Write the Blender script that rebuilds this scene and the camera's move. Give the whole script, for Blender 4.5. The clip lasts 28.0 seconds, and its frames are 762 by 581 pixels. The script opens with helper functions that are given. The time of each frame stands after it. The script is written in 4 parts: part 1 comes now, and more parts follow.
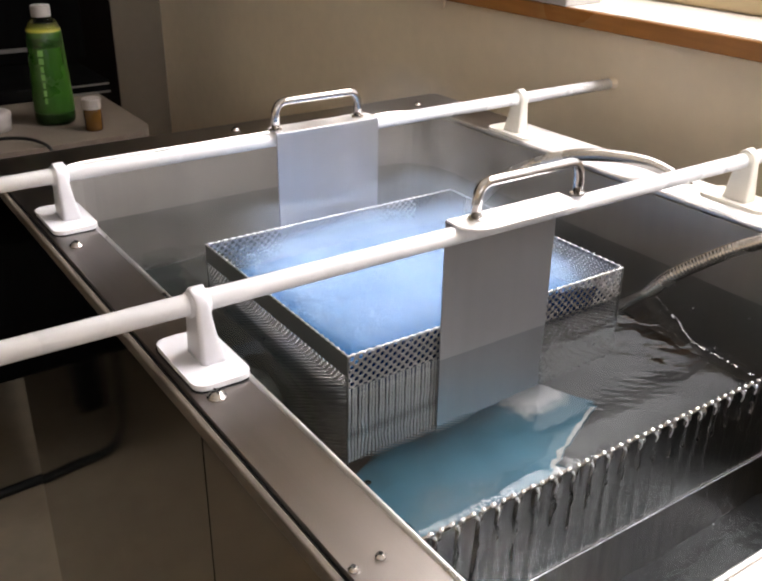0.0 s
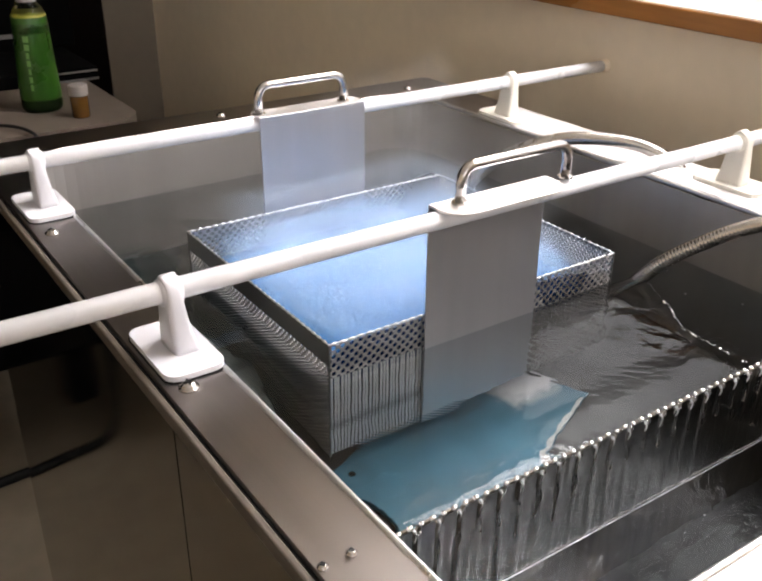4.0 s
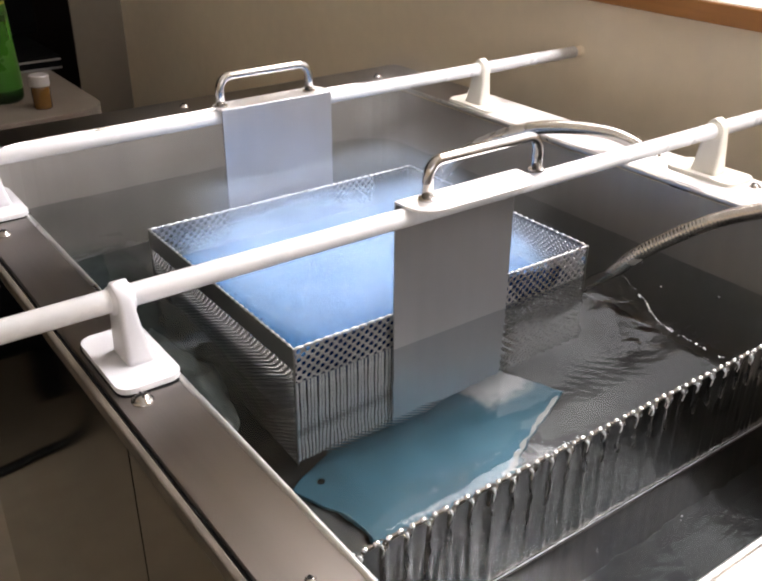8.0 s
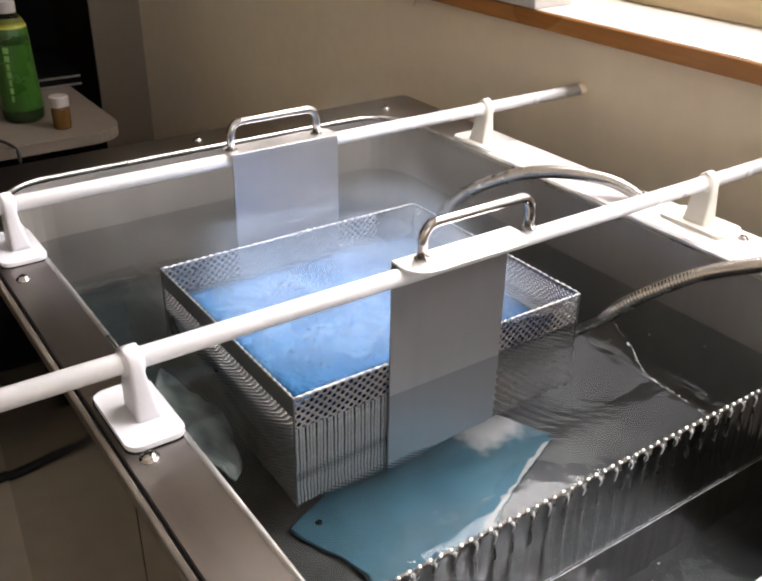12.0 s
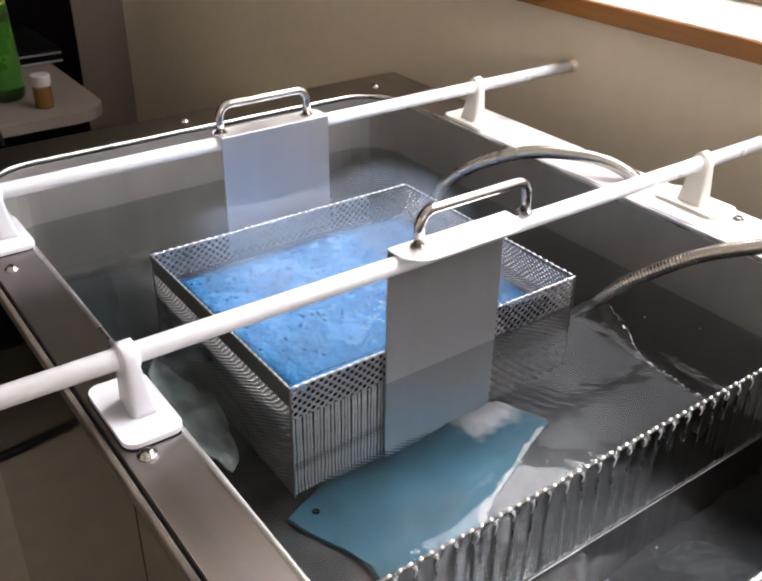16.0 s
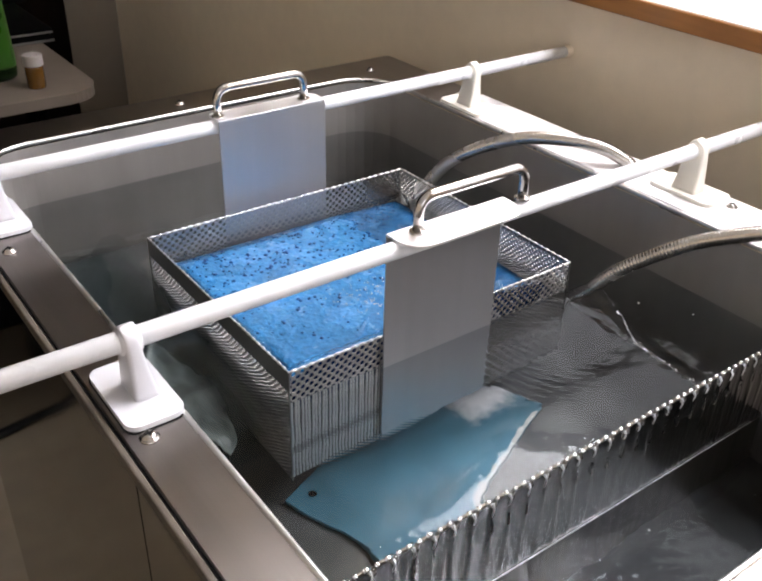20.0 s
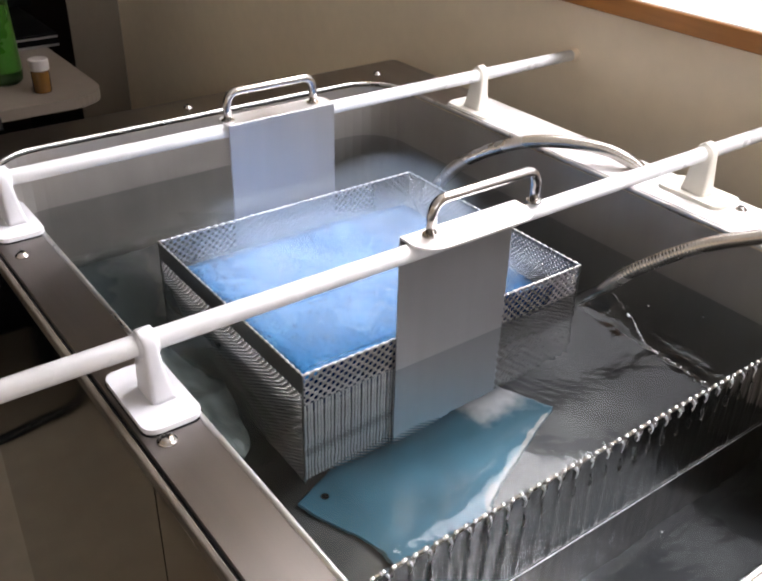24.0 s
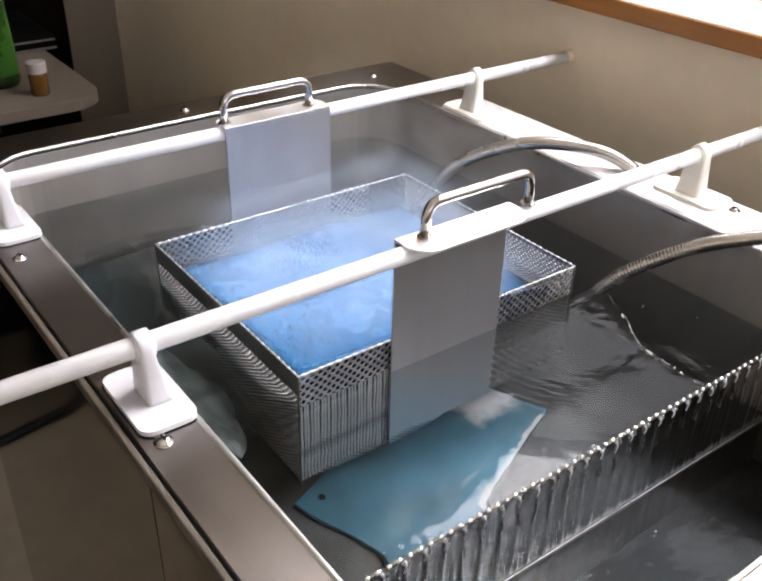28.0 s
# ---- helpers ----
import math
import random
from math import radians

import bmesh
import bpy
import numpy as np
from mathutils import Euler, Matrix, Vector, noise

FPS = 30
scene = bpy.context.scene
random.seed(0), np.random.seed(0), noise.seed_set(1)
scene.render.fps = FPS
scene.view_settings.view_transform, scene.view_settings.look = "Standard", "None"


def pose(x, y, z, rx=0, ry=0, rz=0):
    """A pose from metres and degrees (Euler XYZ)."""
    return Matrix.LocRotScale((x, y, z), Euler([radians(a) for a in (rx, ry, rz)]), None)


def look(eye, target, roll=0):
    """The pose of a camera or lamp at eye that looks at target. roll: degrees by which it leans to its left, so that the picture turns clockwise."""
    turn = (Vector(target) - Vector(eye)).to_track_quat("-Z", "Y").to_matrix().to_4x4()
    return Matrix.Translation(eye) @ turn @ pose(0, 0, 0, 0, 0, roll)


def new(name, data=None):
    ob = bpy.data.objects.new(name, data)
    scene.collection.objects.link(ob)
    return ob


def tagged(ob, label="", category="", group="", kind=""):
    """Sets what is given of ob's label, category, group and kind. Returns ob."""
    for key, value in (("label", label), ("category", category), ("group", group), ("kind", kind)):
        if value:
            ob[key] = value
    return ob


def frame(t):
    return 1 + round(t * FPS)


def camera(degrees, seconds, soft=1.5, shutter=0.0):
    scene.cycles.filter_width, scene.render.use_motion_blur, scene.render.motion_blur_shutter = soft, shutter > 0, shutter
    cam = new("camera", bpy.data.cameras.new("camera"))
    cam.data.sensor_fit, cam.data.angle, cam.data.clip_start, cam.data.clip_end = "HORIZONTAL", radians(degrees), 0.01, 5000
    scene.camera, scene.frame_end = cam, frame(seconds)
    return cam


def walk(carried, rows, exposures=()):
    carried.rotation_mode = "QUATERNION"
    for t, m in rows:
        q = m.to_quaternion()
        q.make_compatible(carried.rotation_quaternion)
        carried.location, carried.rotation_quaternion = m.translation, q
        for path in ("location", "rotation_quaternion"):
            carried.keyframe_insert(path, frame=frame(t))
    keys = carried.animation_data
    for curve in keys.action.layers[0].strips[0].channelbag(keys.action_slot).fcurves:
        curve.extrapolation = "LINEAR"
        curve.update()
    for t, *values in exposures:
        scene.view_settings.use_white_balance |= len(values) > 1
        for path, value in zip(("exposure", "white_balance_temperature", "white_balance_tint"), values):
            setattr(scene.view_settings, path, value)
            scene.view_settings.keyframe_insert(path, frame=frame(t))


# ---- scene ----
cam = camera(46.7, 28.0, soft=2.3)
METRES, EYE, TILT, LEAN, TURN = 0.26, 1.19, 0.0, 0.0, -34.5
ROWS = [
    (0.0, 0.0, 0.0, 0.0, 0.33, -25.77, -0.69),
    (0.5, 0.0217, 0.0076, 0.0034, 0.11, -25.98, -0.99),
    (1.0, 0.0401, 0.0116, 0.0055, 0.36, -26.08, -0.88),
    (1.5, 0.0534, 0.0157, 0.0011, 0.38, -26.28, -1.08),
    (2.0, 0.0499, 0.0248, 0.0012, 0.69, -26.45, -0.82),
    (2.5, 0.0454, 0.0357, -0.0085, 0.57, -26.52, -0.92),
    (4.5, 0.0545, 0.07, -0.0371, 0.21, -26.51, -0.29),
    (5.0, 0.0489, 0.0854, -0.0395, 0.18, -26.8, -0.48),
    (5.5, 0.0482, 0.1065, -0.0352, -0.27, -26.85, -0.52),
    (6.0, 0.0678, 0.125, -0.035, -0.57, -26.95, -0.68),
    (6.5, 0.0657, 0.1437, -0.0404, -0.52, -27.24, -0.62),
    (7.0, 0.068, 0.1543, -0.0459, -0.61, -27.31, -0.46),
    (7.5, 0.076, 0.1554, -0.0433, -0.91, -27.61, -0.51),
    (8.0, 0.0934, 0.1606, -0.0339, -1.3, -27.54, -0.19),
    (8.5, 0.0939, 0.1564, -0.0162, -1.23, -27.39, -0.22),
    (9.0, 0.0714, 0.1547, 0.0267, -1.35, -27.62, -0.41),
    (9.5, 0.0923, 0.1826, 0.1199, -1.87, -28.02, -0.42),
    (10.0, 0.1042, 0.1604, 0.1841, -1.32, -27.14, -0.7),
    (10.5, 0.1212, 0.134, 0.2095, -0.64, -28.03, -0.73),
    (11.0, 0.1415, 0.1279, 0.2057, -0.25, -28.22, -1.09),
    (11.5, 0.149, 0.1308, 0.1944, -0.09, -28.24, -0.94),
    (12.0, 0.1437, 0.1241, 0.1928, 0.05, -28.18, -0.65),
    (12.5, 0.164, 0.1196, 0.1776, -0.18, -28.35, -0.39),
    (13.0, 0.1944, 0.1206, 0.159, -0.24, -28.46, -0.15),
    (13.5, 0.1909, 0.1218, 0.1654, -0.47, -29.15, -0.24),
    (15.5, 0.1264, 0.1764, 0.2165, -1.17, -29.85, -0.55),
    (16.0, 0.1105, 0.1747, 0.2212, -1.12, -30.06, -0.6),
    (16.5, 0.119, 0.1714, 0.2243, -1.35, -30.0, -0.39),
    (17.0, 0.1205, 0.173, 0.2312, -1.46, -30.34, -0.52),
    (17.5, 0.116, 0.1787, 0.2368, -1.28, -30.03, -0.53),
    (18.0, 0.099, 0.1734, 0.2314, -1.08, -30.38, -0.66),
    (18.5, 0.0964, 0.1584, 0.242, -1.29, -30.35, -0.88),
    (19.0, 0.1017, 0.1459, 0.2456, -1.49, -30.67, -0.87),
    (19.5, 0.0978, 0.1568, 0.2392, -1.65, -31.2, -0.98),
    (20.0, 0.0797, 0.1641, 0.2351, -1.6, -31.18, -1.31),
    (20.5, 0.0677, 0.1743, 0.2275, -1.99, -31.35, -1.55),
    (21.0, 0.0592, 0.1749, 0.2298, -2.1, -31.18, -1.39),
    (21.5, 0.0527, 0.1809, 0.2218, -2.1, -31.39, -1.47),
    (23.5, 0.0438, 0.1492, 0.231, -1.7, -31.11, -1.38),
    (24.0, 0.0374, 0.1587, 0.2364, -1.73, -30.95, -1.26),
    (24.5, 0.0406, 0.1613, 0.2379, -1.85, -30.96, -1.29),
    (25.0, 0.0429, 0.1619, 0.2386, -1.72, -31.07, -1.32),
    (25.5, 0.0491, 0.1541, 0.2444, -1.86, -30.87, -1.23),
    (26.0, 0.0486, 0.152, 0.2503, -1.86, -30.78, -1.22),
    (26.5, 0.0572, 0.1543, 0.249, -2.05, -30.81, -1.16),
    (27.0, 0.0538, 0.1508, 0.2499, -1.93, -30.84, -1.25),
    (27.5, 0.0508, 0.1466, 0.2512, -1.9, -30.83, -1.21),
    (28.0, 0.0482, 0.1447, 0.2493, -1.87, -30.91, -1.14),
]
walk(cam, [(t, pose(0, 0, EYE, TILT, LEAN, TURN) @ pose(METRES * x, METRES * y, METRES * z, 90 + pitch, roll, yaw)) for t, x, y, z, yaw, pitch, roll in ROWS],
     exposures=((0.0, 0.0, 6930, 16), (13.0, 0.0, 6930, 16), (17.0, 0.0, 6570, 16), (28.0, 0.0, 6620, 16)))


# ---- light ----
world = bpy.data.worlds.new("sky")
scene.world = world
world.use_nodes = True
wn = world.node_tree.nodes
sky = wn.new("ShaderNodeTexSky")
sky.sky_type, sky.sun_disc = "NISHITA", False
sky.sun_elevation, sky.sun_rotation = radians(56), radians(84)
wn["Background"].inputs["Strength"].default_value = 0.1
world.node_tree.links.new(sky.outputs["Color"], wn["Background"].inputs["Color"])


def area_lamp(name, m, sx, sy, watts, colour):
    data = bpy.data.lights.new(name, "AREA")
    data.shape, data.size, data.size_y, data.energy, data.color = "RECTANGLE", sx, sy, watts, colour
    ob = new(name, data)
    ob.matrix_world = m
    return ob


sun_data = bpy.data.lights.new("sun", "SUN")
sun_data.energy, sun_data.angle, sun_data.color = 0.5, radians(20), (1.0, 0.95, 0.87)
new("sun", sun_data).matrix_world = look((3, 0.62, 4.45), (0, 0.30, 0))

# daylight that stands in the window's opening
area_lamp("window_daylight", look((1.12, 0.28, 1.97), (0.0, 0.28, 1.48)), 1.58, 0.48, 29.0, (0.94, 0.965, 1.0))
# unseen fill lamp, added in the south wall to brighten the room
area_lamp("south_fill_lamp", look((-0.60, -2.425, 1.75), (-0.60, 0.0, 1.75)), 1.78, 1.08, 19.0, (0.92, 0.955, 1.0))


# ---- materials ----
def material(name, colour, rough=0.5, metal=0.0, vary=0.12, grain=60.0, blotch=6.0, bump=0.0, bump_scale=200.0,
             stretch=(1, 1, 1), rough_vary=0.1, **extra):
    m = bpy.data.materials.new(name)
    m.use_nodes = True
    n, l = m.node_tree.nodes, m.node_tree.links
    b = n["Principled BSDF"]
    b.inputs["Roughness"].default_value, b.inputs["Metallic"].default_value = rough, metal
    for key, value in extra.items():
        b.inputs[key.replace("_", " ")].default_value = value
    co = n.new("ShaderNodeTexCoord")
    mp = n.new("ShaderNodeMapping")
    mp.inputs["Scale"].default_value = stretch
    l.new(co.outputs["Object"], mp.inputs["Vector"])
    fine, wide = n.new("ShaderNodeTexNoise"), n.new("ShaderNodeTexNoise")
    fine.inputs["Scale"].default_value, wide.inputs["Scale"].default_value = grain, blotch
    fine.inputs["Detail"].default_value, wide.inputs["Detail"].default_value = 4, 5
    l.new(mp.outputs["Vector"], fine.inputs["Vector"])
    l.new(co.outputs["Object"], wide.inputs["Vector"])
    add = n.new("ShaderNodeMath")
    l.new(fine.outputs["Fac"], add.inputs[0])
    l.new(wide.outputs["Fac"], add.inputs[1])
    ramp = n.new("ShaderNodeMapRange")
    ramp.inputs["From Min"].default_value, ramp.inputs["From Max"].default_value = 0.6, 1.4
    ramp.inputs["To Min"].default_value, ramp.inputs["To Max"].default_value = 1 - vary, 1 + vary
    l.new(add.outputs[0], ramp.inputs["Value"])
    mix = n.new("ShaderNodeVectorMath")
    mix.operation = "SCALE"
    mix.inputs[0].default_value = colour
    l.new(ramp.outputs["Result"], mix.inputs["Scale"])
    l.new(mix.outputs["Vector"], b.inputs["Base Color"])
    rr = n.new("ShaderNodeMapRange")
    rr.inputs["From Min"].default_value, rr.inputs["From Max"].default_value = 0.3, 0.7
    rr.inputs["To Min"].default_value, rr.inputs["To Max"].default_value = max(0.02, rough - rough_vary), min(1, rough + rough_vary)
    l.new(wide.outputs["Fac"], rr.inputs["Value"])
    l.new(rr.outputs["Result"], b.inputs["Roughness"])
    if bump:
        bt, bp = n.new("ShaderNodeTexNoise"), n.new("ShaderNodeBump")
        bt.inputs["Scale"].default_value, bt.inputs["Detail"].default_value = bump_scale, 3
        bp.inputs["Strength"].default_value, bp.inputs["Distance"].default_value = bump, 0.002
        l.new(mp.outputs["Vector"], bt.inputs["Vector"])
        l.new(bt.outputs["Fac"], bp.inputs["Height"])
        l.new(bp.outputs["Normal"], b.inputs["Normal"])
    return m


def clear_material(name, colour, ior, rough=0.0, bump=0.0, bump_scale=60.0):
    m = bpy.data.materials.new(name)
    m.use_nodes = True
    n, l = m.node_tree.nodes, m.node_tree.links
    b = n["Principled BSDF"]
    b.inputs["Base Color"].default_value = (*colour, 1)
    b.inputs["Transmission Weight"].default_value, b.inputs["IOR"].default_value, b.inputs["Roughness"].default_value = 1.0, ior, rough
    if bump:
        co, bt, bp = n.new("ShaderNodeTexCoord"), n.new("ShaderNodeTexNoise"), n.new("ShaderNodeBump")
        bt.inputs["Scale"].default_value, bt.inputs["Detail"].default_value = bump_scale, 2
        bp.inputs["Strength"].default_value, bp.inputs["Distance"].default_value = bump, 0.002
        l.new(co.outputs["Object"], bt.inputs["Vector"])
        l.new(bt.outputs["Fac"], bp.inputs["Height"])
        l.new(bp.outputs["Normal"], b.inputs["Normal"])
    return m


STEEL = material("brushed_steel", (0.27, 0.255, 0.24), 0.38, 1.0, 0.08, 40, 5, 0.05, 300, (1, 0.04, 1))
STEEL_RIM = material("rim_steel", (0.465, 0.43, 0.41), 0.40, 1.0, 0.10, 50, 7, 0.05, 300, (1, 0.05, 1), rough_vary=0.05)
rim_nodes, rim_links = STEEL_RIM.node_tree.nodes, STEEL_RIM.node_tree.links
grain_dir = rim_nodes.new("ShaderNodeTangent")
grain_dir.direction_type, grain_dir.axis = "RADIAL", "Y"
rim_nodes["Principled BSDF"].inputs["Anisotropic"].default_value = 0.9
rim_nodes["Principled BSDF"].inputs["Anisotropic Rotation"].default_value = 0.0
rim_links.new(grain_dir.outputs["Tangent"], rim_nodes["Principled BSDF"].inputs["Tangent"])
STEEL_IN = material("basin_steel", (0.355, 0.332, 0.313), 0.40, 0.55, 0.12, 30, 9, 0.05, 250, (1, 1, 0.1), rough_vary=0.04)
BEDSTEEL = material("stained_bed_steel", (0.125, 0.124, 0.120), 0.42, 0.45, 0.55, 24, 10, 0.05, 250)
STEEL_PLATE = material("plate_steel", (0.465, 0.46, 0.475), 0.45, 0.88, 0.055, 60, 16, 0.05, 400, (1, 1, 0.06), rough_vary=0.06)
PERFORATED = material("perforated_steel", (0.49, 0.47, 0.455), 0.32, 0.90, 0.14, 80, 12)
STREAKSTEEL = material("bright_streak_steel", (0.70, 0.695, 0.685), 0.32, 0.25, 0.25, 120, 30)
RIMSTEEL = material("bright_edge_steel", (0.80, 0.79, 0.78), 0.32, 1.0, 0.05, 40, 20)
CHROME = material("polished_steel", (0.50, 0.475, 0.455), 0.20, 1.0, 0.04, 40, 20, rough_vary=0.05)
BRAID = material("steel_braid", (0.58, 0.55, 0.52), 0.26, 1.0, 0.08, 500, 20, 0.05, 900)
WHITE = material("white_plastic", (0.57, 0.565, 0.59), 0.34, 0.0, 0.03, 50, 12, rough_vary=0.06)
ROD = material("white_rod_coating", (0.78, 0.785, 0.81), 0.28, 0.0, 0.03, 50, 12, rough_vary=0.06)
# east brackets' lighter, warmer white: window light put into colour
CREAM = material("lit_white_plastic", (0.80, 0.77, 0.70), 0.36, 0.0, 0.04, 50, 12)
PANEL = material("polished_panel_steel", (0.37, 0.34, 0.30), 0.07, 1.0, 0.08, 30, 4, rough_vary=0.03)
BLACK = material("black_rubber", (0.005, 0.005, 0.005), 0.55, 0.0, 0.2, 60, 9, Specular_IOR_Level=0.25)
RAIL = material("brown_rail", (0.085, 0.070, 0.055), 0.42, 0.0, 0.3, 60, 14)
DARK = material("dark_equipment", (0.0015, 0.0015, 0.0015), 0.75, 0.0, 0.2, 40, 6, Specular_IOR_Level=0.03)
WALL = material("painted_wall", (0.80, 0.685, 0.53), 0.75, 0.0, 0.05, 40, 1.6, 0.12, 260)
PILLAR = material("shaded_wall_paint", (0.255, 0.217, 0.178), 0.75, 0.0, 0.05, 40, 1.6, 0.12, 260)
CEIL = material("ceiling_paint", (0.72, 0.69, 0.63), 0.8, 0.0, 0.04, 30, 2)
FLOOR = material("floor_vinyl", (0.20, 0.165, 0.12), 0.6, 0.0, 0.15, 20, 3)
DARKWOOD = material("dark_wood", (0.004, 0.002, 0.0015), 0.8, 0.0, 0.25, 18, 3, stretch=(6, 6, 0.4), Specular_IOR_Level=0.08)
SILL = material("varnished_wood", (0.36, 0.155, 0.045), 0.32, 0.0, 0.22, 25, 4, 0.06, 60, (6, 0.5, 6))
SILL_GLARE = material("pale_sill_glare", (0.80, 0.77, 0.71), 0.22, 0.0, 0.05, 30, 6, stretch=(6, 0.5, 6))
FRAME = material("pale_wood", (0.52, 0.40, 0.24), 0.45, 0.0, 0.14, 25, 4, 0.05, 60, (6, 0.5, 6))
TABLE = material("table_laminate", (0.100, 0.079, 0.061), 0.55, 0.0, 0.06, 50, 5)
BLUE = material("blue_foam", (0.022, 0.138, 0.315), 0.26, 0.0, 0.40, 210, 30, 0.36, 230)
PIT_AND_SHADE = material("blue_foam_pit_and_shade", (0.003, 0.024, 0.10), 0.8, 0.0, 0.2, Specular_IOR_Level=0.05)
TEAL = material("teal_sheet", (0.100, 0.255, 0.345), 0.30, 0.35, 0.34, 26, 11, 0.04, 60, rough_vary=0.02)
PALE = material("pale_sheet", (0.36, 0.40, 0.38), 0.30, 0.0, 0.60, 45, 26, 0.3, 60)
# white corner patch: a glare on the sheet, mixed into its colour
tn, tl = TEAL.node_tree.nodes, TEAL.node_tree.links
tb, tco = tn["Principled BSDF"], tn.new("ShaderNodeTexCoord")
tsub, tlen, tnz, tmr, tmix = tn.new("ShaderNodeVectorMath"), tn.new("ShaderNodeVectorMath"), tn.new("ShaderNodeTexNoise"), tn.new("ShaderNodeMapRange"), tn.new("ShaderNodeMix")
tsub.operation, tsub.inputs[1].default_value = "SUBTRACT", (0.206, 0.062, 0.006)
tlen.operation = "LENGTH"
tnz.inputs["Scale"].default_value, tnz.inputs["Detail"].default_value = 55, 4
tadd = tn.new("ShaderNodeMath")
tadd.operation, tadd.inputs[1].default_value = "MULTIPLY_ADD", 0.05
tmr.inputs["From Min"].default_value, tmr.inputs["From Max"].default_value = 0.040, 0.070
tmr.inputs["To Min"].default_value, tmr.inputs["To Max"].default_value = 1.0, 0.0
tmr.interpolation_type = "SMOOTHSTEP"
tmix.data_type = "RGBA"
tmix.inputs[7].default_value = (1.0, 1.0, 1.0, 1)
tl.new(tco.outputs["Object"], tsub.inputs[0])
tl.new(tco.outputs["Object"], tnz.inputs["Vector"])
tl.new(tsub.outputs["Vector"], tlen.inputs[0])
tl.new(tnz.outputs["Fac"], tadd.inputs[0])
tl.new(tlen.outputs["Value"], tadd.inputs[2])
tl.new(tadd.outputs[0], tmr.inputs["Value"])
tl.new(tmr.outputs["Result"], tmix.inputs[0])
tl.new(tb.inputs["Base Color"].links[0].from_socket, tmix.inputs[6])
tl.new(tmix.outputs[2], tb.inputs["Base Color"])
GREEN = material("green_label", (0.012, 0.056, 0.0035), 0.32, 0.0, 0.18, 20, 12)
DKGREEN = material("dark_green_band", (0.007, 0.032, 0.0035), 0.32, 0.0, 0.15, 20, 12)
LABELINK = material("pale_label_print", (0.09, 0.20, 0.05), 0.4, 0.0, 0.1)
YELLOW = material("yellow_band", (0.28, 0.26, 0.04), 0.4, 0.0, 0.1)
CAPDULL = material("dull_cap_plastic", (0.24, 0.215, 0.20), 0.45, 0.0, 0.06)
EDGE_GLARE = material("white_edge_glare", (0.62, 0.62, 0.61), 0.35, 0.0, 0.10, 90, 30)
AMBER = material("amber_liquid", (0.080, 0.036, 0.007), 0.15, 0.0, 0.10, 30, 20)
CARD = material("grey_card", (0.50, 0.46, 0.44), 0.6, 0.0, 0.06, 40, 8)
CORD = material("pale_cord", (0.62, 0.50, 0.36), 0.8, 0.0, 0.15)
WATER = clear_material("water", (0.42, 0.455, 0.468), 1.33, 0.0, 0.035, 42)
wt, wl = WATER.node_tree.nodes, WATER.node_tree.links
w_co, w_wave, w_far, w_mask, w_mul, w_bump, w_map = (wt.new("ShaderNodeTexCoord"), wt.new("ShaderNodeTexWave"), wt.new("ShaderNodeVectorMath"), wt.new("ShaderNodeMapRange"), wt.new("ShaderNodeMath"),
                                              wt.new("ShaderNodeBump"), wt.new("ShaderNodeMapping"))
w_squash = wt.new("ShaderNodeVectorMath")
w_squash.operation, w_squash.inputs[1].default_value = "MULTIPLY", (1.7, 1.0, 1.0)
# fine waves that run out from the basket's front
w_map.inputs["Rotation"].default_value = (0, 0, radians(-54))
w_wave.inputs["Scale"].default_value, w_wave.inputs["Distortion"].default_value, w_wave.inputs["Detail"].default_value = 105, 1.6, 1
w_wave.inputs["Detail Scale"].default_value = 0.6
w_far.operation, w_far.inputs[1].default_value = "DISTANCE", (0.318 * 1.7, 0.438, 0.828)
w_mask.inputs["From Min"].default_value, w_mask.inputs["From Max"].default_value = 0.060, 0.105
w_mask.inputs["To Min"].default_value, w_mask.inputs["To Max"].default_value = 1.0, 0.0
w_mask.interpolation_type = "SMOOTHSTEP"
w_mul.operation = "MULTIPLY"
w_bump.inputs["Strength"].default_value, w_bump.inputs["Distance"].default_value = 1.0, 0.00006
wl.new(w_co.outputs["Object"], w_map.inputs["Vector"])
wl.new(w_map.outputs["Vector"], w_wave.inputs["Vector"])
wl.new(w_co.outputs["Object"], w_squash.inputs[0])
wl.new(w_squash.outputs["Vector"], w_far.inputs[0])
wl.new(w_far.outputs["Value"], w_mask.inputs["Value"])
wl.new(w_wave.outputs["Fac"], w_mul.inputs[0])
wl.new(w_mask.outputs["Result"], w_mul.inputs[1])
wl.new(w_mul.outputs[0], w_bump.inputs["Height"])
w_main = wt["Principled BSDF"].inputs["Normal"]
wl.new(w_main.links[0].from_socket, w_bump.inputs["Normal"])
wl.new(w_bump.outputs["Normal"], w_main)
# reflected brown and upright light streaks are put into the weir's colour
WEIR = material("streaked_weir_steel", (0.195, 0.168, 0.142), 0.40, 1.0, 0.45, 150, 9, 0.10, 300, (1, 1, 0.03))
# white base colour carries the glints on trickles and specks
GLINT_WATER = material("white_glint_water", (0.86, 0.88, 0.90), 0.12, 0.0, 0.04, 60, 20, Transmission_Weight=0.45, IOR=1.33)
GLINT = material("glint_steel", (0.95, 0.95, 0.96), 0.16, 1.0, 0.02, 60, 20, rough_vary=0.04)
TABSTEEL = material("tab_steel", (0.86, 0.84, 0.84), 0.52, 1.0, 0.06, 40, 20)
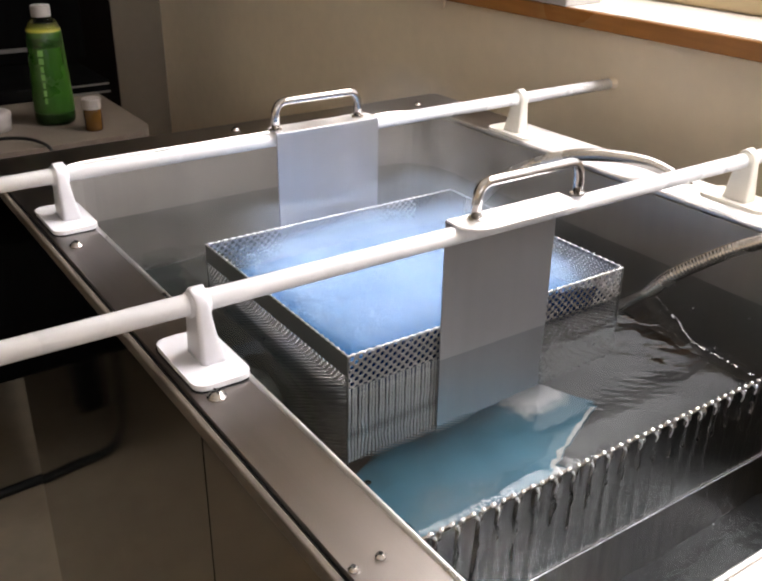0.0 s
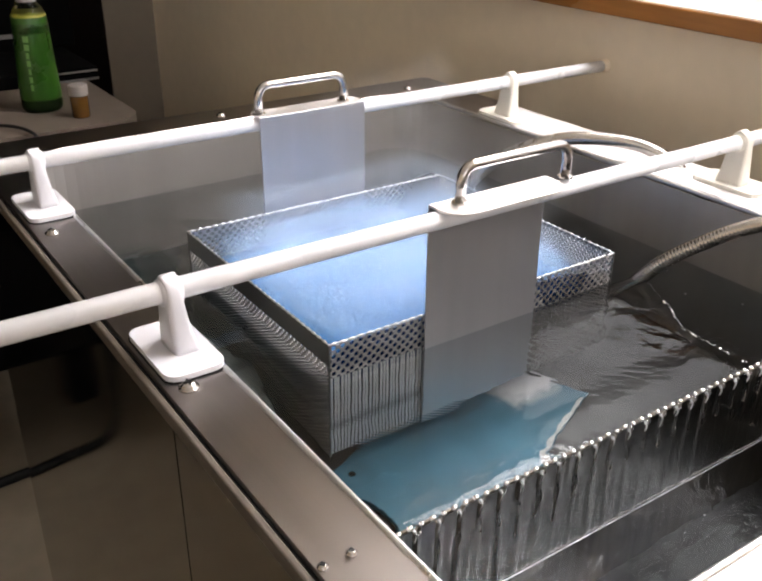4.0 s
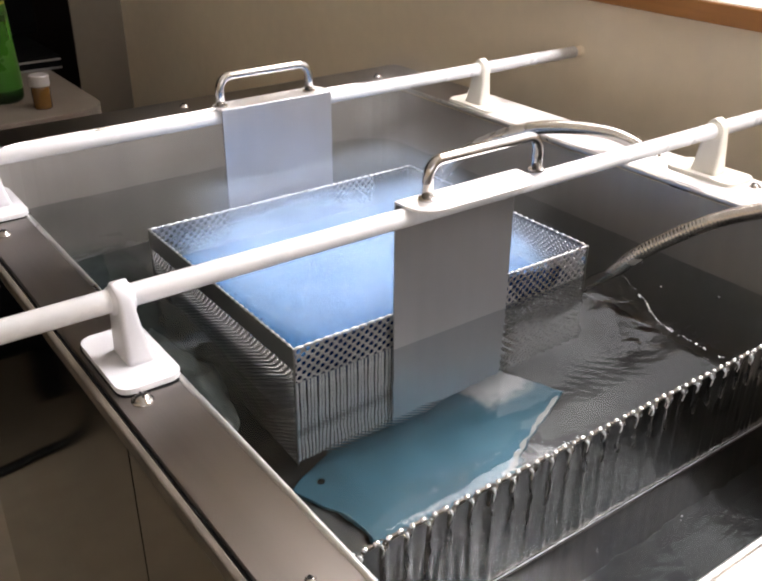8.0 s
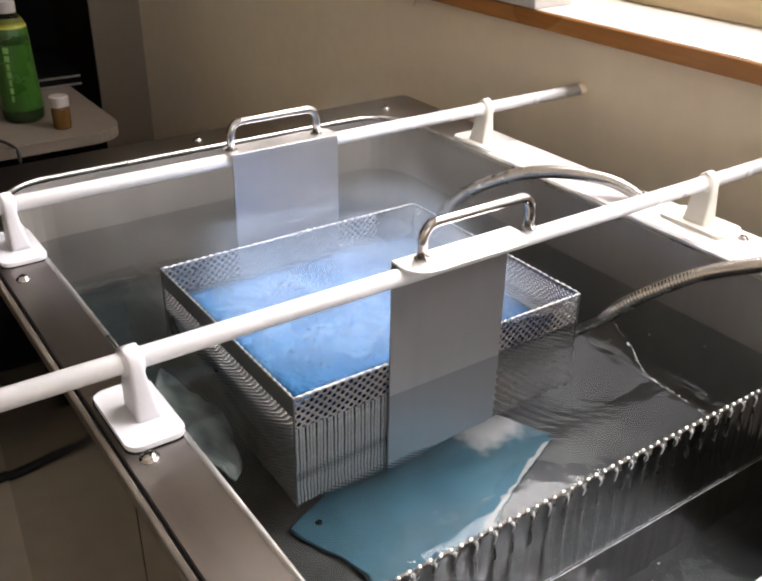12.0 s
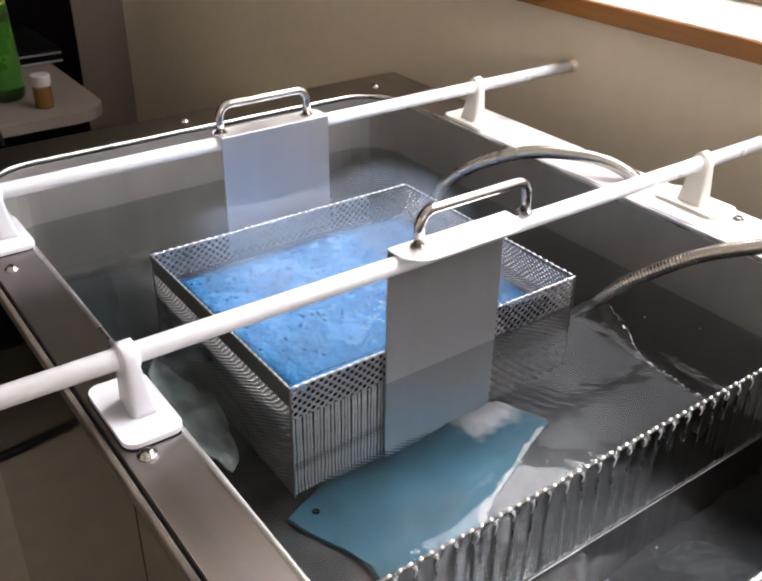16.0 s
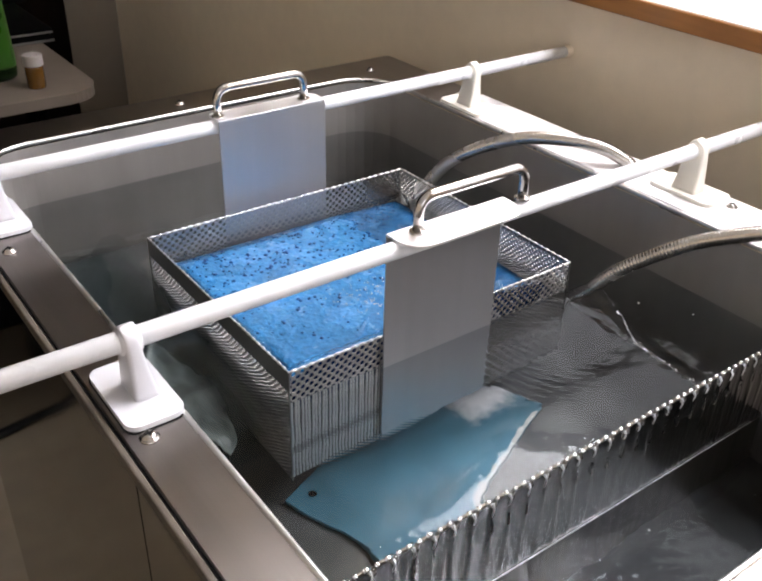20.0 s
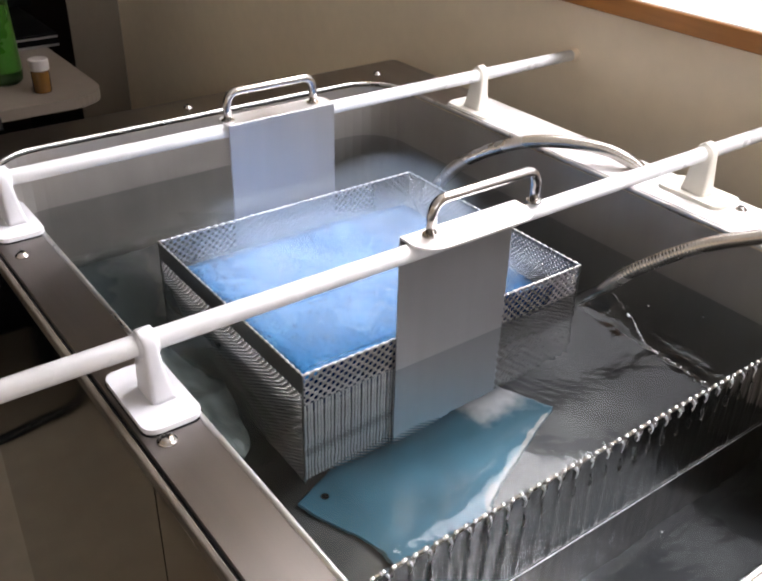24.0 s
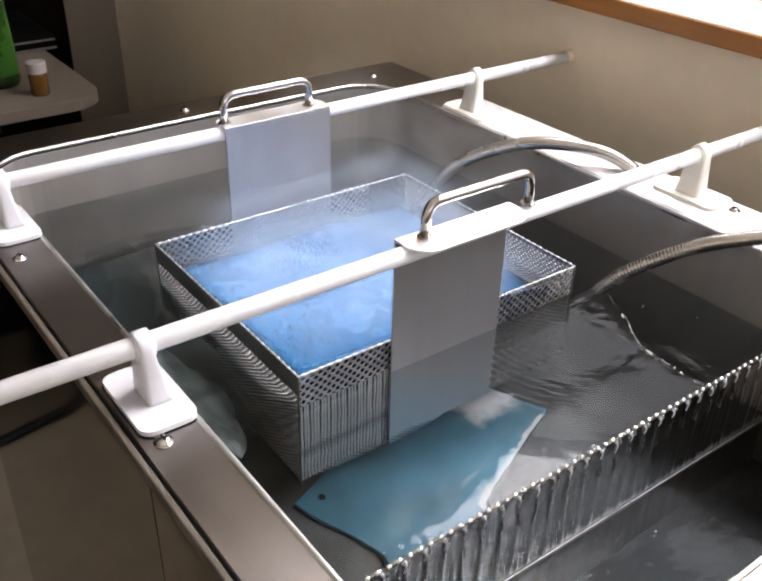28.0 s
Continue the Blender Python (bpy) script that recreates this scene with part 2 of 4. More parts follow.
# tinted much darker than the bath water, to dim the trough
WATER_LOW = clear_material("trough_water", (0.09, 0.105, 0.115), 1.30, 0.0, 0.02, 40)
WATER2 = clear_material("overflow_water", (0.94, 0.97, 0.98), 1.33)
FILM = clear_material("film_water", (0.60, 0.58, 0.555), 1.33, 0.14)
GLASS = clear_material("window_glass", (0.97, 0.98, 0.98), 1.02)
PET = clear_material("clear_bottle", (0.75, 0.85, 0.70), 1.2, 0.05)


def steam_material(name, low, high, scale, colour=(0.62, 0.79, 0.98, 1), edge=0.030):
    m = bpy.data.materials.new(name)
    m.use_nodes = True
    n, l = m.node_tree.nodes, m.node_tree.links
    out = n["Material Output"]
    n.remove(n["Principled BSDF"])
    clear, veil, back, both, mix = (n.new("ShaderNodeBsdfTransparent"), n.new("ShaderNodeBsdfDiffuse"), n.new("ShaderNodeBsdfTranslucent"),
                                    n.new("ShaderNodeMixShader"), n.new("ShaderNodeMixShader"))
    veil.inputs["Color"].default_value = back.inputs["Color"].default_value = colour
    l.new(veil.outputs[0], both.inputs[1])
    l.new(back.outputs[0], both.inputs[2])
    co, nz, axes = n.new("ShaderNodeTexCoord"), n.new("ShaderNodeTexNoise"), n.new("ShaderNodeSeparateXYZ")
    l.new(co.outputs["Generated"], axes.inputs[0])
    sides = []
    for k in range(2):
        rest, arch = n.new("ShaderNodeMath"), n.new("ShaderNodeMath")
        rest.operation, rest.inputs[0].default_value, arch.operation = "SUBTRACT", 1.0, "MULTIPLY"
        l.new(axes.outputs[k], rest.inputs[1])
        l.new(axes.outputs[k], arch.inputs[0])
        l.new(rest.outputs[0], arch.inputs[1])
        sides.append(arch)
    ball = n.new("ShaderNodeMath")
    ball.operation = "MULTIPLY"
    l.new(sides[0].outputs[0], ball.inputs[0])
    l.new(sides[1].outputs[0], ball.inputs[1])
    nz.inputs["Scale"].default_value, nz.inputs["Detail"].default_value = scale, 3
    l.new(co.outputs["Object"], nz.inputs["Vector"])
    soft, puff, mul = n.new("ShaderNodeMapRange"), n.new("ShaderNodeMapRange"), n.new("ShaderNodeMath")
    soft.inputs["From Max"].default_value, soft.inputs["To Max"].default_value = edge, 1.0
    soft.interpolation_type = "SMOOTHSTEP"
    puff.inputs["From Min"].default_value, puff.inputs["From Max"].default_value = 0.30, 0.68
    puff.inputs["To Min"].default_value, puff.inputs["To Max"].default_value = low, high
    mul.operation = "MULTIPLY"
    l.new(ball.outputs[0], soft.inputs["Value"])
    l.new(nz.outputs["Fac"], puff.inputs["Value"])
    l.new(soft.outputs["Result"], mul.inputs[0])
    l.new(puff.outputs["Result"], mul.inputs[1])
    l.new(mul.outputs[0], mix.inputs["Fac"])
    l.new(clear.outputs[0], mix.inputs[1])
    l.new(both.outputs[0], mix.inputs[2])
    l.new(mix.outputs[0], out.inputs["Surface"])
    return m


# steam over the mat is tinted blue for the light the mat scatters
STEAM = steam_material("steam", 0.07, 0.205, 12, (0.60, 0.745, 0.94, 1))
STEAM_DENSE = steam_material("dense_steam", 0.15, 0.31, 11, (0.46, 0.69, 0.98, 1), edge=0.012)
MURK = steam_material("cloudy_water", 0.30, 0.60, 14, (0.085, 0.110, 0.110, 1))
STEAM_THIN = steam_material("thin_steam", 0.0, 0.16, 22, (0.80, 0.80, 0.80, 1), edge=0.055)


# ---- building blocks ----
def part(name, bm, mat, parent=None, label="", smooth=False):
    me = bpy.data.meshes.new(name)
    bmesh.ops.recalc_face_normals(bm, faces=bm.faces)
    bm.to_mesh(me)
    bm.free()
    me.materials.append(mat)
    if smooth:
        me.polygons.foreach_set("use_smooth", [True] * len(me.polygons))
    ob = new(name, me)
    ob.parent = parent
    if label:
        tagged(ob, label)
    return ob


def thing(name, x, y, z, label, category, group="", kind=""):
    ob = new(name)
    ob.empty_display_size = 0.02
    ob.matrix_basis = pose(x, y, z)
    return tagged(ob, label, category, group, kind)


def box(x0, y0, z0, x1, y1, z1, bevel=0.0, bm=None, segs=2):
    own = bmesh.new()
    bmesh.ops.create_cube(own, size=1, matrix=Matrix.LocRotScale(((x0 + x1) / 2, (y0 + y1) / 2, (z0 + z1) / 2), None, (abs(x1 - x0), abs(y1 - y0), abs(z1 - z0))))
    if bevel:
        bmesh.ops.bevel(own, geom=own.edges[:], offset=bevel, segments=segs, affect="EDGES", profile=0.5)
    if bm is None:
        return own
    merge(bm, own)
    return bm


def merge(bm, other):
    me = bpy.data.meshes.new("temp")
    other.to_mesh(me)
    other.free()
    bm.from_mesh(me)
    bpy.data.meshes.remove(me)


def prism(points, z0, z1, axis="z", bm=None):
    """An outline of (u, v) pairs, drawn out along an axis."""
    bm = bm or bmesh.new()

    def at(u, v, w):
        return {"z": (u, v, w), "y": (u, w, v), "x": (w, u, v)}[axis]
    a = [bm.verts.new(at(u, v, z0)) for u, v in points]
    b = [bm.verts.new(at(u, v, z1)) for u, v in points]
    bm.faces.new(a)
    bm.faces.new(b[::-1])
    for i in range(len(a)):
        j = (i + 1) % len(a)
        bm.faces.new((a[i], b[i], b[j], a[j]))
    return bm


def rounded(x0, y0, x1, y1, radii, segs=7):
    """A rectangle's outline with rounded corners; radii for (x1,y0), (x1,y1), (x0,y1), (x0,y0)."""
    pts = []
    for (cx, cy, sx, sy, a0), r in zip(((x1, y0, -1, 1, -90), (x1, y1, -1, -1, 0), (x0, y1, 1, -1, 90), (x0, y0, 1, 1, 180)), radii):
        for i in range(segs + 1):
            a = radians(a0 + 90 * i / segs)
            pts.append((cx + sx * r + r * math.cos(a), cy + sy * r + r * math.sin(a)))
    return pts


def ring(inner, outer, z0, z1, bm=None):
    bm = bm or bmesh.new()
    rows = [[bm.verts.new((x, y, z)) for x, y in loop] for loop, z in ((inner, z0), (outer, z0), (outer, z1), (inner, z1))]
    n = len(inner)
    for k in range(4):
        a, b = rows[k], rows[(k + 1) % 4]
        for i in range(n):
            j = (i + 1) % n
            bm.faces.new((a[i], a[j], b[j], b[i]))
    return bm


def smooth_path(points, steps=10):
    pts = [Vector(p) for p in points]
    pts = [2 * pts[0] - pts[1], *pts, 2 * pts[-1] - pts[-2]]
    out = []
    for i in range(1, len(pts) - 2):
        for k in range(steps):
            t = k / steps
            p0, p1, p2, p3 = pts[i - 1:i + 3]
            out.append(0.5 * (2 * p1 + (p2 - p0) * t + (2 * p0 - 5 * p1 + 4 * p2 - p3) * t * t + (3 * p1 - p0 - 3 * p2 + p3) * t ** 3))
    out.append(pts[-2])
    return out


def tube(path, radius, sides=14, bm=None, wobble=None):
    """A round bar along a path; radius may be a function of the running number."""
    bm = bm or bmesh.new()
    path = [Vector(p) for p in path]
    rings, up = [], Vector((0.13, 0.21, 0.97))
    for i, p in enumerate(path):
        d = (path[min(i + 1, len(path) - 1)] - path[max(i - 1, 0)]).normalized()
        side = d.cross(up).normalized()
        top = side.cross(d)
        r = radius(i) if callable(radius) else radius
        rings.append([bm.verts.new(p + r * (math.cos(a) * side + math.sin(a) * top)) for a in (2 * math.pi * k / sides for k in range(sides))])
    for a, b in zip(rings, rings[1:]):
        for k in range(sides):
            bm.faces.new((a[k], a[(k + 1) % sides], b[(k + 1) % sides], b[k]))
    bm.faces.new(rings[0][::-1])
    bm.faces.new(rings[-1])
    return bm


def lathe(profile, cx=0, cy=0, sides=28, bm=None):
    bm = bm or bmesh.new()
    rings = []
    for r, z in profile:
        rings.append([bm.verts.new((cx + r * math.cos(2 * math.pi * k / sides), cy + r * math.sin(2 * math.pi * k / sides), z)) for k in range(sides)])
    for a, b in zip(rings, rings[1:]):
        for k in range(sides):
            bm.faces.new((a[k], a[(k + 1) % sides], b[(k + 1) % sides], b[k]))
    bm.faces.new(rings[0][::-1])
    bm.faces.new(rings[-1])
    return bm


def structure(name, bm, mat, label, category):
    return tagged(part(name, bm, mat), label, category, kind="structure")


# ---- the room ----
RIM, WATERLINE, LOW_WATER, BED = 0.898, 0.828, 0.748, 0.660
EAST, NORTH = 0.888, 2.346
structure("floor", box(-2.4, -2.4, -0.06, 1.2, 2.6, 0.0), FLOOR, "dark brown vinyl floor under the tank and table", "floor")
structure("ceiling", box(-2.4, -2.4, 2.5, 1.2, 2.6, 2.58), CEIL, "off-white painted ceiling of the workroom", "ceiling")
WIN_Y0, WIN_Y1, WIN_Z0, WIN_Z1 = -0.55, 1.11, 1.027, 2.25
bm = box(EAST, -2.4, 0, EAST + 0.24, 2.6, 1.005)
box(EAST, -2.4, WIN_Z1, EAST + 0.24, 2.6, 2.5, bm=bm)
box(EAST, -2.4, 1.005, EAST + 0.24, WIN_Y0, WIN_Z1, bm=bm)
box(EAST, WIN_Y1, 1.005, EAST + 0.24, 2.6, WIN_Z1, bm=bm)
structure("wall_east", bm, WALL, "beige painted wall with a wide low window", "wall")
# return coloured darker than the wall, for shade on its south-facing side
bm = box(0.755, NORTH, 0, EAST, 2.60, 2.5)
structure("wall_north", bm, PILLAR, "short wall return toned grey-brown for its shade, in the corner", "wall")
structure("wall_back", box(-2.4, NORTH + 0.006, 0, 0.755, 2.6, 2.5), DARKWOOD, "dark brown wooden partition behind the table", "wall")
structure("wall_west", box(-2.5, -2.4, 0, -2.4, 2.6, 2.5), WALL, "beige painted wall across the workroom", "wall")
# the south wall's opening is added for the unseen fill lamp
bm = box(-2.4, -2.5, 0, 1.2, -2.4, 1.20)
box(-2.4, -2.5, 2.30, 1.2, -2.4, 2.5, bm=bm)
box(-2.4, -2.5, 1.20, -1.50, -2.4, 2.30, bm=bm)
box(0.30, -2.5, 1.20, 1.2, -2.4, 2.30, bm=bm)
structure("wall_south", bm, WALL, "beige painted wall with an opening added for the fill lamp", "wall")

sill = thing("window_sill", 0.98, 0.3, 1.005, "varnished orange-brown wooden window sill board", "window sill", kind="structure")
part("board", box(-0.112, -1.2, 0.0, 0.098, 1.00, 0.0215, 0.002), SILL, sill)
# pale top sheet puts the window's glare on the sill into colour
part("top_face", box(-0.109, -1.19, 0.0213, 0.0975, 0.60, 0.0225), SILL_GLARE, sill, "pale sheet for the window's glare on the board")

win = thing("window_1", 1.024, 0.28, WIN_Z0, "pale wooden window frame with bright daylight behind", "window", kind="structure")
part("bottom_rail", box(-0.012, -0.83, 0.001, 0.03, 0.83, 0.052, 0.003), FRAME, win)
part("top_rail", box(-0.012, -0.83, 1.166, 0.03, 0.83, 1.217, 0.003), FRAME, win)
part("stile", box(-0.012, -0.829, 0.053, 0.03, -0.779, 1.165, 0.003), FRAME, win)
part("stile", box(-0.012, 0.779, 0.053, 0.03, 0.829, 1.165, 0.003), FRAME, win)
pane = part("pane", box(0.006, -0.778, 0.053, 0.010, 0.778, 1.165), GLASS, win)
pane.visible_shadow = False


# frame and pane added out of view around the fill lamp
win_b = thing("added_south_window", -0.60, -2.46, 1.20, "unseen wooden window frame added around the south fill lamp", "window", kind="structure")
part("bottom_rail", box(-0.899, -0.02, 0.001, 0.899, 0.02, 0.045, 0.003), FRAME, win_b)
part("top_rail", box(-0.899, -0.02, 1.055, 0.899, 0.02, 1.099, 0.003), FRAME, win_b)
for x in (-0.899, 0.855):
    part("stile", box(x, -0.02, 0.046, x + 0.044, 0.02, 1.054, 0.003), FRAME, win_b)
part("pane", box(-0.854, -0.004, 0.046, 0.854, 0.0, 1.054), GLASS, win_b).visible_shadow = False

haze = bpy.data.materials.new("outdoor_haze")
haze.use_nodes = True
hz = haze.node_tree.nodes
hz["Principled BSDF"].inputs["Base Color"].default_value = (0.6, 0.62, 0.6, 1)
hz["Principled BSDF"].inputs["Emission Color"].default_value = (0.95, 0.97, 1.0, 1)
hz["Principled BSDF"].inputs["Emission Strength"].default_value = 1.9
structure("backdrop", box(4.0, -6, -1.0, 4.05, 9, 4.6), haze, "pale bright distance outside the window", "backdrop")


# ---- the tank ----
TX0, TX1, TY0, TY1 = 0.2045, 0.702, 0.165, 0.934
tank = thing("wash_tank", 0.45, 0.55, 0.0, "brushed stainless steel water tank with a flat rim", "water tank")
OX, OY = -0.45, -0.55


def shift(loop):
    return [(x + OX, y + OY) for x, y in loop]


inner = rounded(TX0, TY0, TX1, TY1, (0.02, 0.055, 0.055, 0.02))
lip = rounded(TX0 - 0.0032, TY0 - 0.0032, TX1 + 0.0032, TY1 + 0.0032, (0.023, 0.058, 0.058, 0.023))
outer = rounded(0.163, 0.10, 0.770, 0.992, (0.006, 0.006, 0.006, 0.006))
part("rim", ring(shift(lip), shift(outer), RIM - 0.004, RIM), STEEL_RIM, tank, "satin steel rim flange")
# strip at the rim's step; its brighter steel carries the window's glare
part("cover_strip", box(0.7075 + OX, 0.103 + OY, RIM + 0.0001, 0.7685 + OX, 0.806 + OY, RIM + 0.0009, 0.0003, segs=1), TABSTEEL, tank, "satin strip over the rim's step, bright for window glare")
bead = bmesh.new()
rings = []
for a in range(0, 360, 30):
    q = 0.0016 + 0.0022 * math.cos(radians(a))
    rings.append([bead.verts.new((x + OX, y + OY, RIM - 0.0008 + 0.0024 * math.sin(radians(a)))) for x, y in rounded(TX0 - q, TY0 - q, TX1 + q, TY1 + q, (0.02 + q, 0.055 + q, 0.055 + q, 0.02 + q))])
for k in range(12):
    a, b = rings[k], rings[(k + 1) % 12]
    for i in range(len(a)):
        j = (i + 1) % len(a)
        bead.faces.new((a[i], a[j], b[j], b[i]))
part("rolled_lip", bead, RIMSTEEL, tank, "bright rolled inner lip", smooth=True)
# basin: rounded walls down to the bed
bm = bmesh.new()
levels = [(0.0, RIM - 0.004), (0.0, BED)]
rows = []
for inset, z in levels:
    loop = rounded(TX0 + inset, TY0 + inset, TX1 - inset, TY1 - inset, (0.02, 0.055, 0.055, 0.02))
    rows.append([bm.verts.new((x + OX, y + OY, z)) for x, y in loop])
for a, b in zip(rows, rows[1:]):
    for i in range(len(a)):
        j = (i + 1) % len(a)
        bm.faces.new((a[i], b[i], b[j], a[j]))
part("basin", bm, STEEL_IN, tank, "water-stained steel basin", smooth=False)
# bed in a darker, blotchier steel than the basin walls
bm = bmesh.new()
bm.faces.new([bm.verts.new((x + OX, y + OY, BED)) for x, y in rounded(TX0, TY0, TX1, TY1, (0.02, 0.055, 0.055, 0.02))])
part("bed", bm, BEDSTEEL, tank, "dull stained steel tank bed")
# outer casing
part("skirt", ring(shift(rounded(0.166, 0.103, 0.767, 0.989, (.005,) * 4)), shift(rounded(0.168, 0.105, 0.765, 0.987, (.005,) * 4)), RIM - 0.03, RIM - 0.004), STEEL_RIM, tank)
X = 0.1610
bm = prism([(0.105 + OY, 0.05), (0.4215 + OY, 0.05), (0.4215 + OY, 0.886), (0.105 + OY, 0.886)], X + OX, X + 0.006 + OX, "x")
part("side_panel", bm, PANEL, tank, "polished steel side panel mirroring the floor")
bm = prism([(0.4235 + OY, 0.05), (0.990 + OY, 0.05), (0.990 + OY, 0.886), (0.4235 + OY, 0.886)], X + OX, X + 0.006 + OX, "x")
part("side_panel", bm, PANEL, tank, "polished steel side panel mirroring the floor")
# solid black strip puts the gap's shade into colour
part("edge_gap", box(0.1610 + OX, 0.10 + OY, 0.886, 0.1628 + OX, 0.99 + OY, 0.8955, 0.0006), BLACK, tank, "black strip filling the gap along the rim")
part("side_rail", box(0.1562 + OX, 0.10 + OY, 0.8865, 0.1609 + OX, 0.99 + OY, 0.8960, 0.0014), RAIL, tank, "narrow brown edge rail beside the rim")
part("front_panel", box(0.1674 + OX, 0.098 + OY, 0.05, 0.765 + OX, 0.104 + OY, 0.886), PANEL, tank)
part("back_panel", box(0.1674 + OX, 0.986 + OY, 0.05, 0.765 + OX, 0.992 + OY, 0.886), PANEL, tank)
# black sheet added to darken the hollow behind the side panels
part("casing_backing", box(0.190 + OX, 0.11 + OY, 0.05, 0.196 + OX, 0.98 + OY, 0.888), BLACK, tank, "black sheet added inside the closed casing")


# weir with a saw-tooth crest
PITCH, WY = 0.0166, 0.322
pts, n = [], 30
x = TX0 + 0.0005
pts.append((x + OX, BED + 0.001))
for i in range(n):
    a = x + i * (TX1 - TX0 - 0.001) / n
    w = (TX1 - TX0 - 0.001) / n
    for u, z in ((0.0, 0.8292), (0.12, 0.8292), (0.24, 0.8286), (0.35, 0.8262), (0.42, 0.8248), (0.58, 0.8248), (0.65, 0.8262), (0.76, 0.8286), (0.88, 0.8292)):
        pts.append((a + u * w + OX, z))
pts.append((TX1 - 0.0005 + OX, 0.8292))
pts.append((TX1 - 0.0005 + OX, BED + 0.001))
bm = bmesh.new()
cols = pts[1:-1]
top_f = [bm.verts.new((u, WY - 0.0009 + OY, z)) for u, z in cols]
top_b = [bm.verts.new((u, WY + 0.0009 + OY, z)) for u, z in cols]
bot_f = [bm.verts.new((u, WY - 0.0009 + OY, BED + 0.001)) for u, z in cols]
bot_b = [bm.verts.new((u, WY + 0.0009 + OY, BED + 0.001)) for u, z in cols]
for i in range(len(cols) - 1):
    bm.faces.new((top_f[i], top_f[i + 1], top_b[i + 1], top_b[i]))
    bm.faces.new((bot_f[i], bot_f[i + 1], top_f[i + 1], top_f[i]))
    bm.faces.new((top_b[i], top_b[i + 1], bot_b[i + 1], bot_b[i]))
part("weir", bm, WEIR, tank, "steel overflow weir with a saw-tooth crest")


def screw(x, y, r=0.0055):
    s = part("screw", lathe([(r * 1.25, RIM), (r * 1.25, RIM + 0.0012), (r * 1.0, RIM + 0.0014), (r * 0.95, RIM + 0.0012 + 0.30 * r), (r * 0.6, RIM + 0.0012 + 0.56 * r), (r * 0.2, RIM + 0.0012 + 0.62 * r)], x + OX, y + OY, 18), CHROME, tank, "domed steel screw", smooth=True)
    # black bars on the head stand in for the shaded cross slots
    part("slot", box(x + OX - 0.0006, y + OY - r * 0.6, RIM + 0.0012 + 0.48 * r, x + OX + 0.0006, y + OY + r * 0.6, RIM + 0.0015 + 0.66 * r), BLACK, s)
    part("slot", box(x + OX - r * 0.6, y + OY - 0.0006, RIM + 0.0012 + 0.50 * r, x + OX + r * 0.5, y + OY + 0.0006, RIM + 0.0014 + 0.66 * r), BLACK, s)


for x, y, r in ((0.1755, 0.4295, 0.0050), (0.1755, 0.7085, 0.0046), (0.166, 0.2608, 0.0021), (0.1812, 0.261, 0.0021), (0.4445, 0.962, 0.0042), (0.7082, 0.9483, 0.0042),
                (0.752, 0.428, 0.0045)):
    screw(x, y, r)


# ---- water ----
def water_sheet(x0, y0, x1, y1, z, nx, ny, height):
    bm = bmesh.new()
    g = [[bm.verts.new((x0 + (x1 - x0) * i / nx, y0 + (y1 - y0) * j / ny, 0)) for j in range(ny + 1)] for i in range(nx + 1)]
    for col in g:
        for v in col:
            v.co.z = z + height(v.co.x, v.co.y)
    for i in range(nx):
        for j in range(ny):
            bm.faces.new((g[i][j], g[i + 1][j], g[i + 1][j + 1], g[i][j + 1]))
    return bm


def ripples(x, y):
    h = 0.00030 * noise.noise((x * 26, y * 26, 1.7)) + 0.00012 * noise.noise((x * 70, y * 70, 4.2))
    d = math.hypot(x - 0.45, y - 0.40)
    h += 0.000018 * math.sin((0.56 * x + 0.83 * y) * 620 + 2 * noise.noise((x * 12, y * 12, 3))) * math.exp(-(d / 0.07) ** 2)
    e = math.hypot(x - 0.60, y - 0.43)
    h += (0.00020 * noise.noise((x * 40, y * 60, 8.0)) + 0.00030 * noise.noise((x * 70, y * 150, 3.3)) + 0.00010 * noise.noise((x * 150, y * 320, 5.1))) * math.exp(-(e / 0.10) ** 2)
    r = math.hypot(x - 0.575, y - 0.455)
    if 0.03 < r < 0.17 and x < 0.575:
        h += 0.000085 * math.sin(r * 760) * math.sin((r - 0.03) / 0.14 * math.pi) * max(0.0, (0.575 - x) / max(r, 1e-6)) ** 2
    # the surface draws down towards the weir
    pull = 0.0022 * (0.62 + 0.38 * math.tanh((0.53 - x) * 12)) * (0.85 + 0.3 * noise.noise((x * 14, 0.4, 9.0)))
    h += (0.00014 * noise.noise((x * 130, y * 130, 4.4)) + 0.00007 * noise.noise((x * 280, y * 280, 1.4))) * math.exp(-max(0.0, y - WY) / 0.020)
    return h - pull * math.exp(-max(0.0, y - WY) / 0.0075)


def low_ripples(x, y):
    return 0.00045 * noise.noise((x * 17, y * 42, 2.2)) + 0.00019 * noise.noise((x * 48, y * 120, 5.2)) + 0.00011 * noise.noise((x * 110, y * 260, 7.2))


bath = part("bath_water", water_sheet(TX0 - 0.024, WY + 0.0015, TX1 + 0.024, TY1 + 0.02, WATERLINE, 460, 520, ripples), WATER, smooth=True)
tagged(bath, "clear rippling water filling the steel bath", "water", kind="structure")
bath.visible_shadow = False
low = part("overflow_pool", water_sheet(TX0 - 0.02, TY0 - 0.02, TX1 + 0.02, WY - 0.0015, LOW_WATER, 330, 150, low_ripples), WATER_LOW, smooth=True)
tagged(low, "dark rippling water in the overflow trough", "water", kind="structure")
low.visible_shadow = False


W = (TX1 - TX0 - 0.001) / n


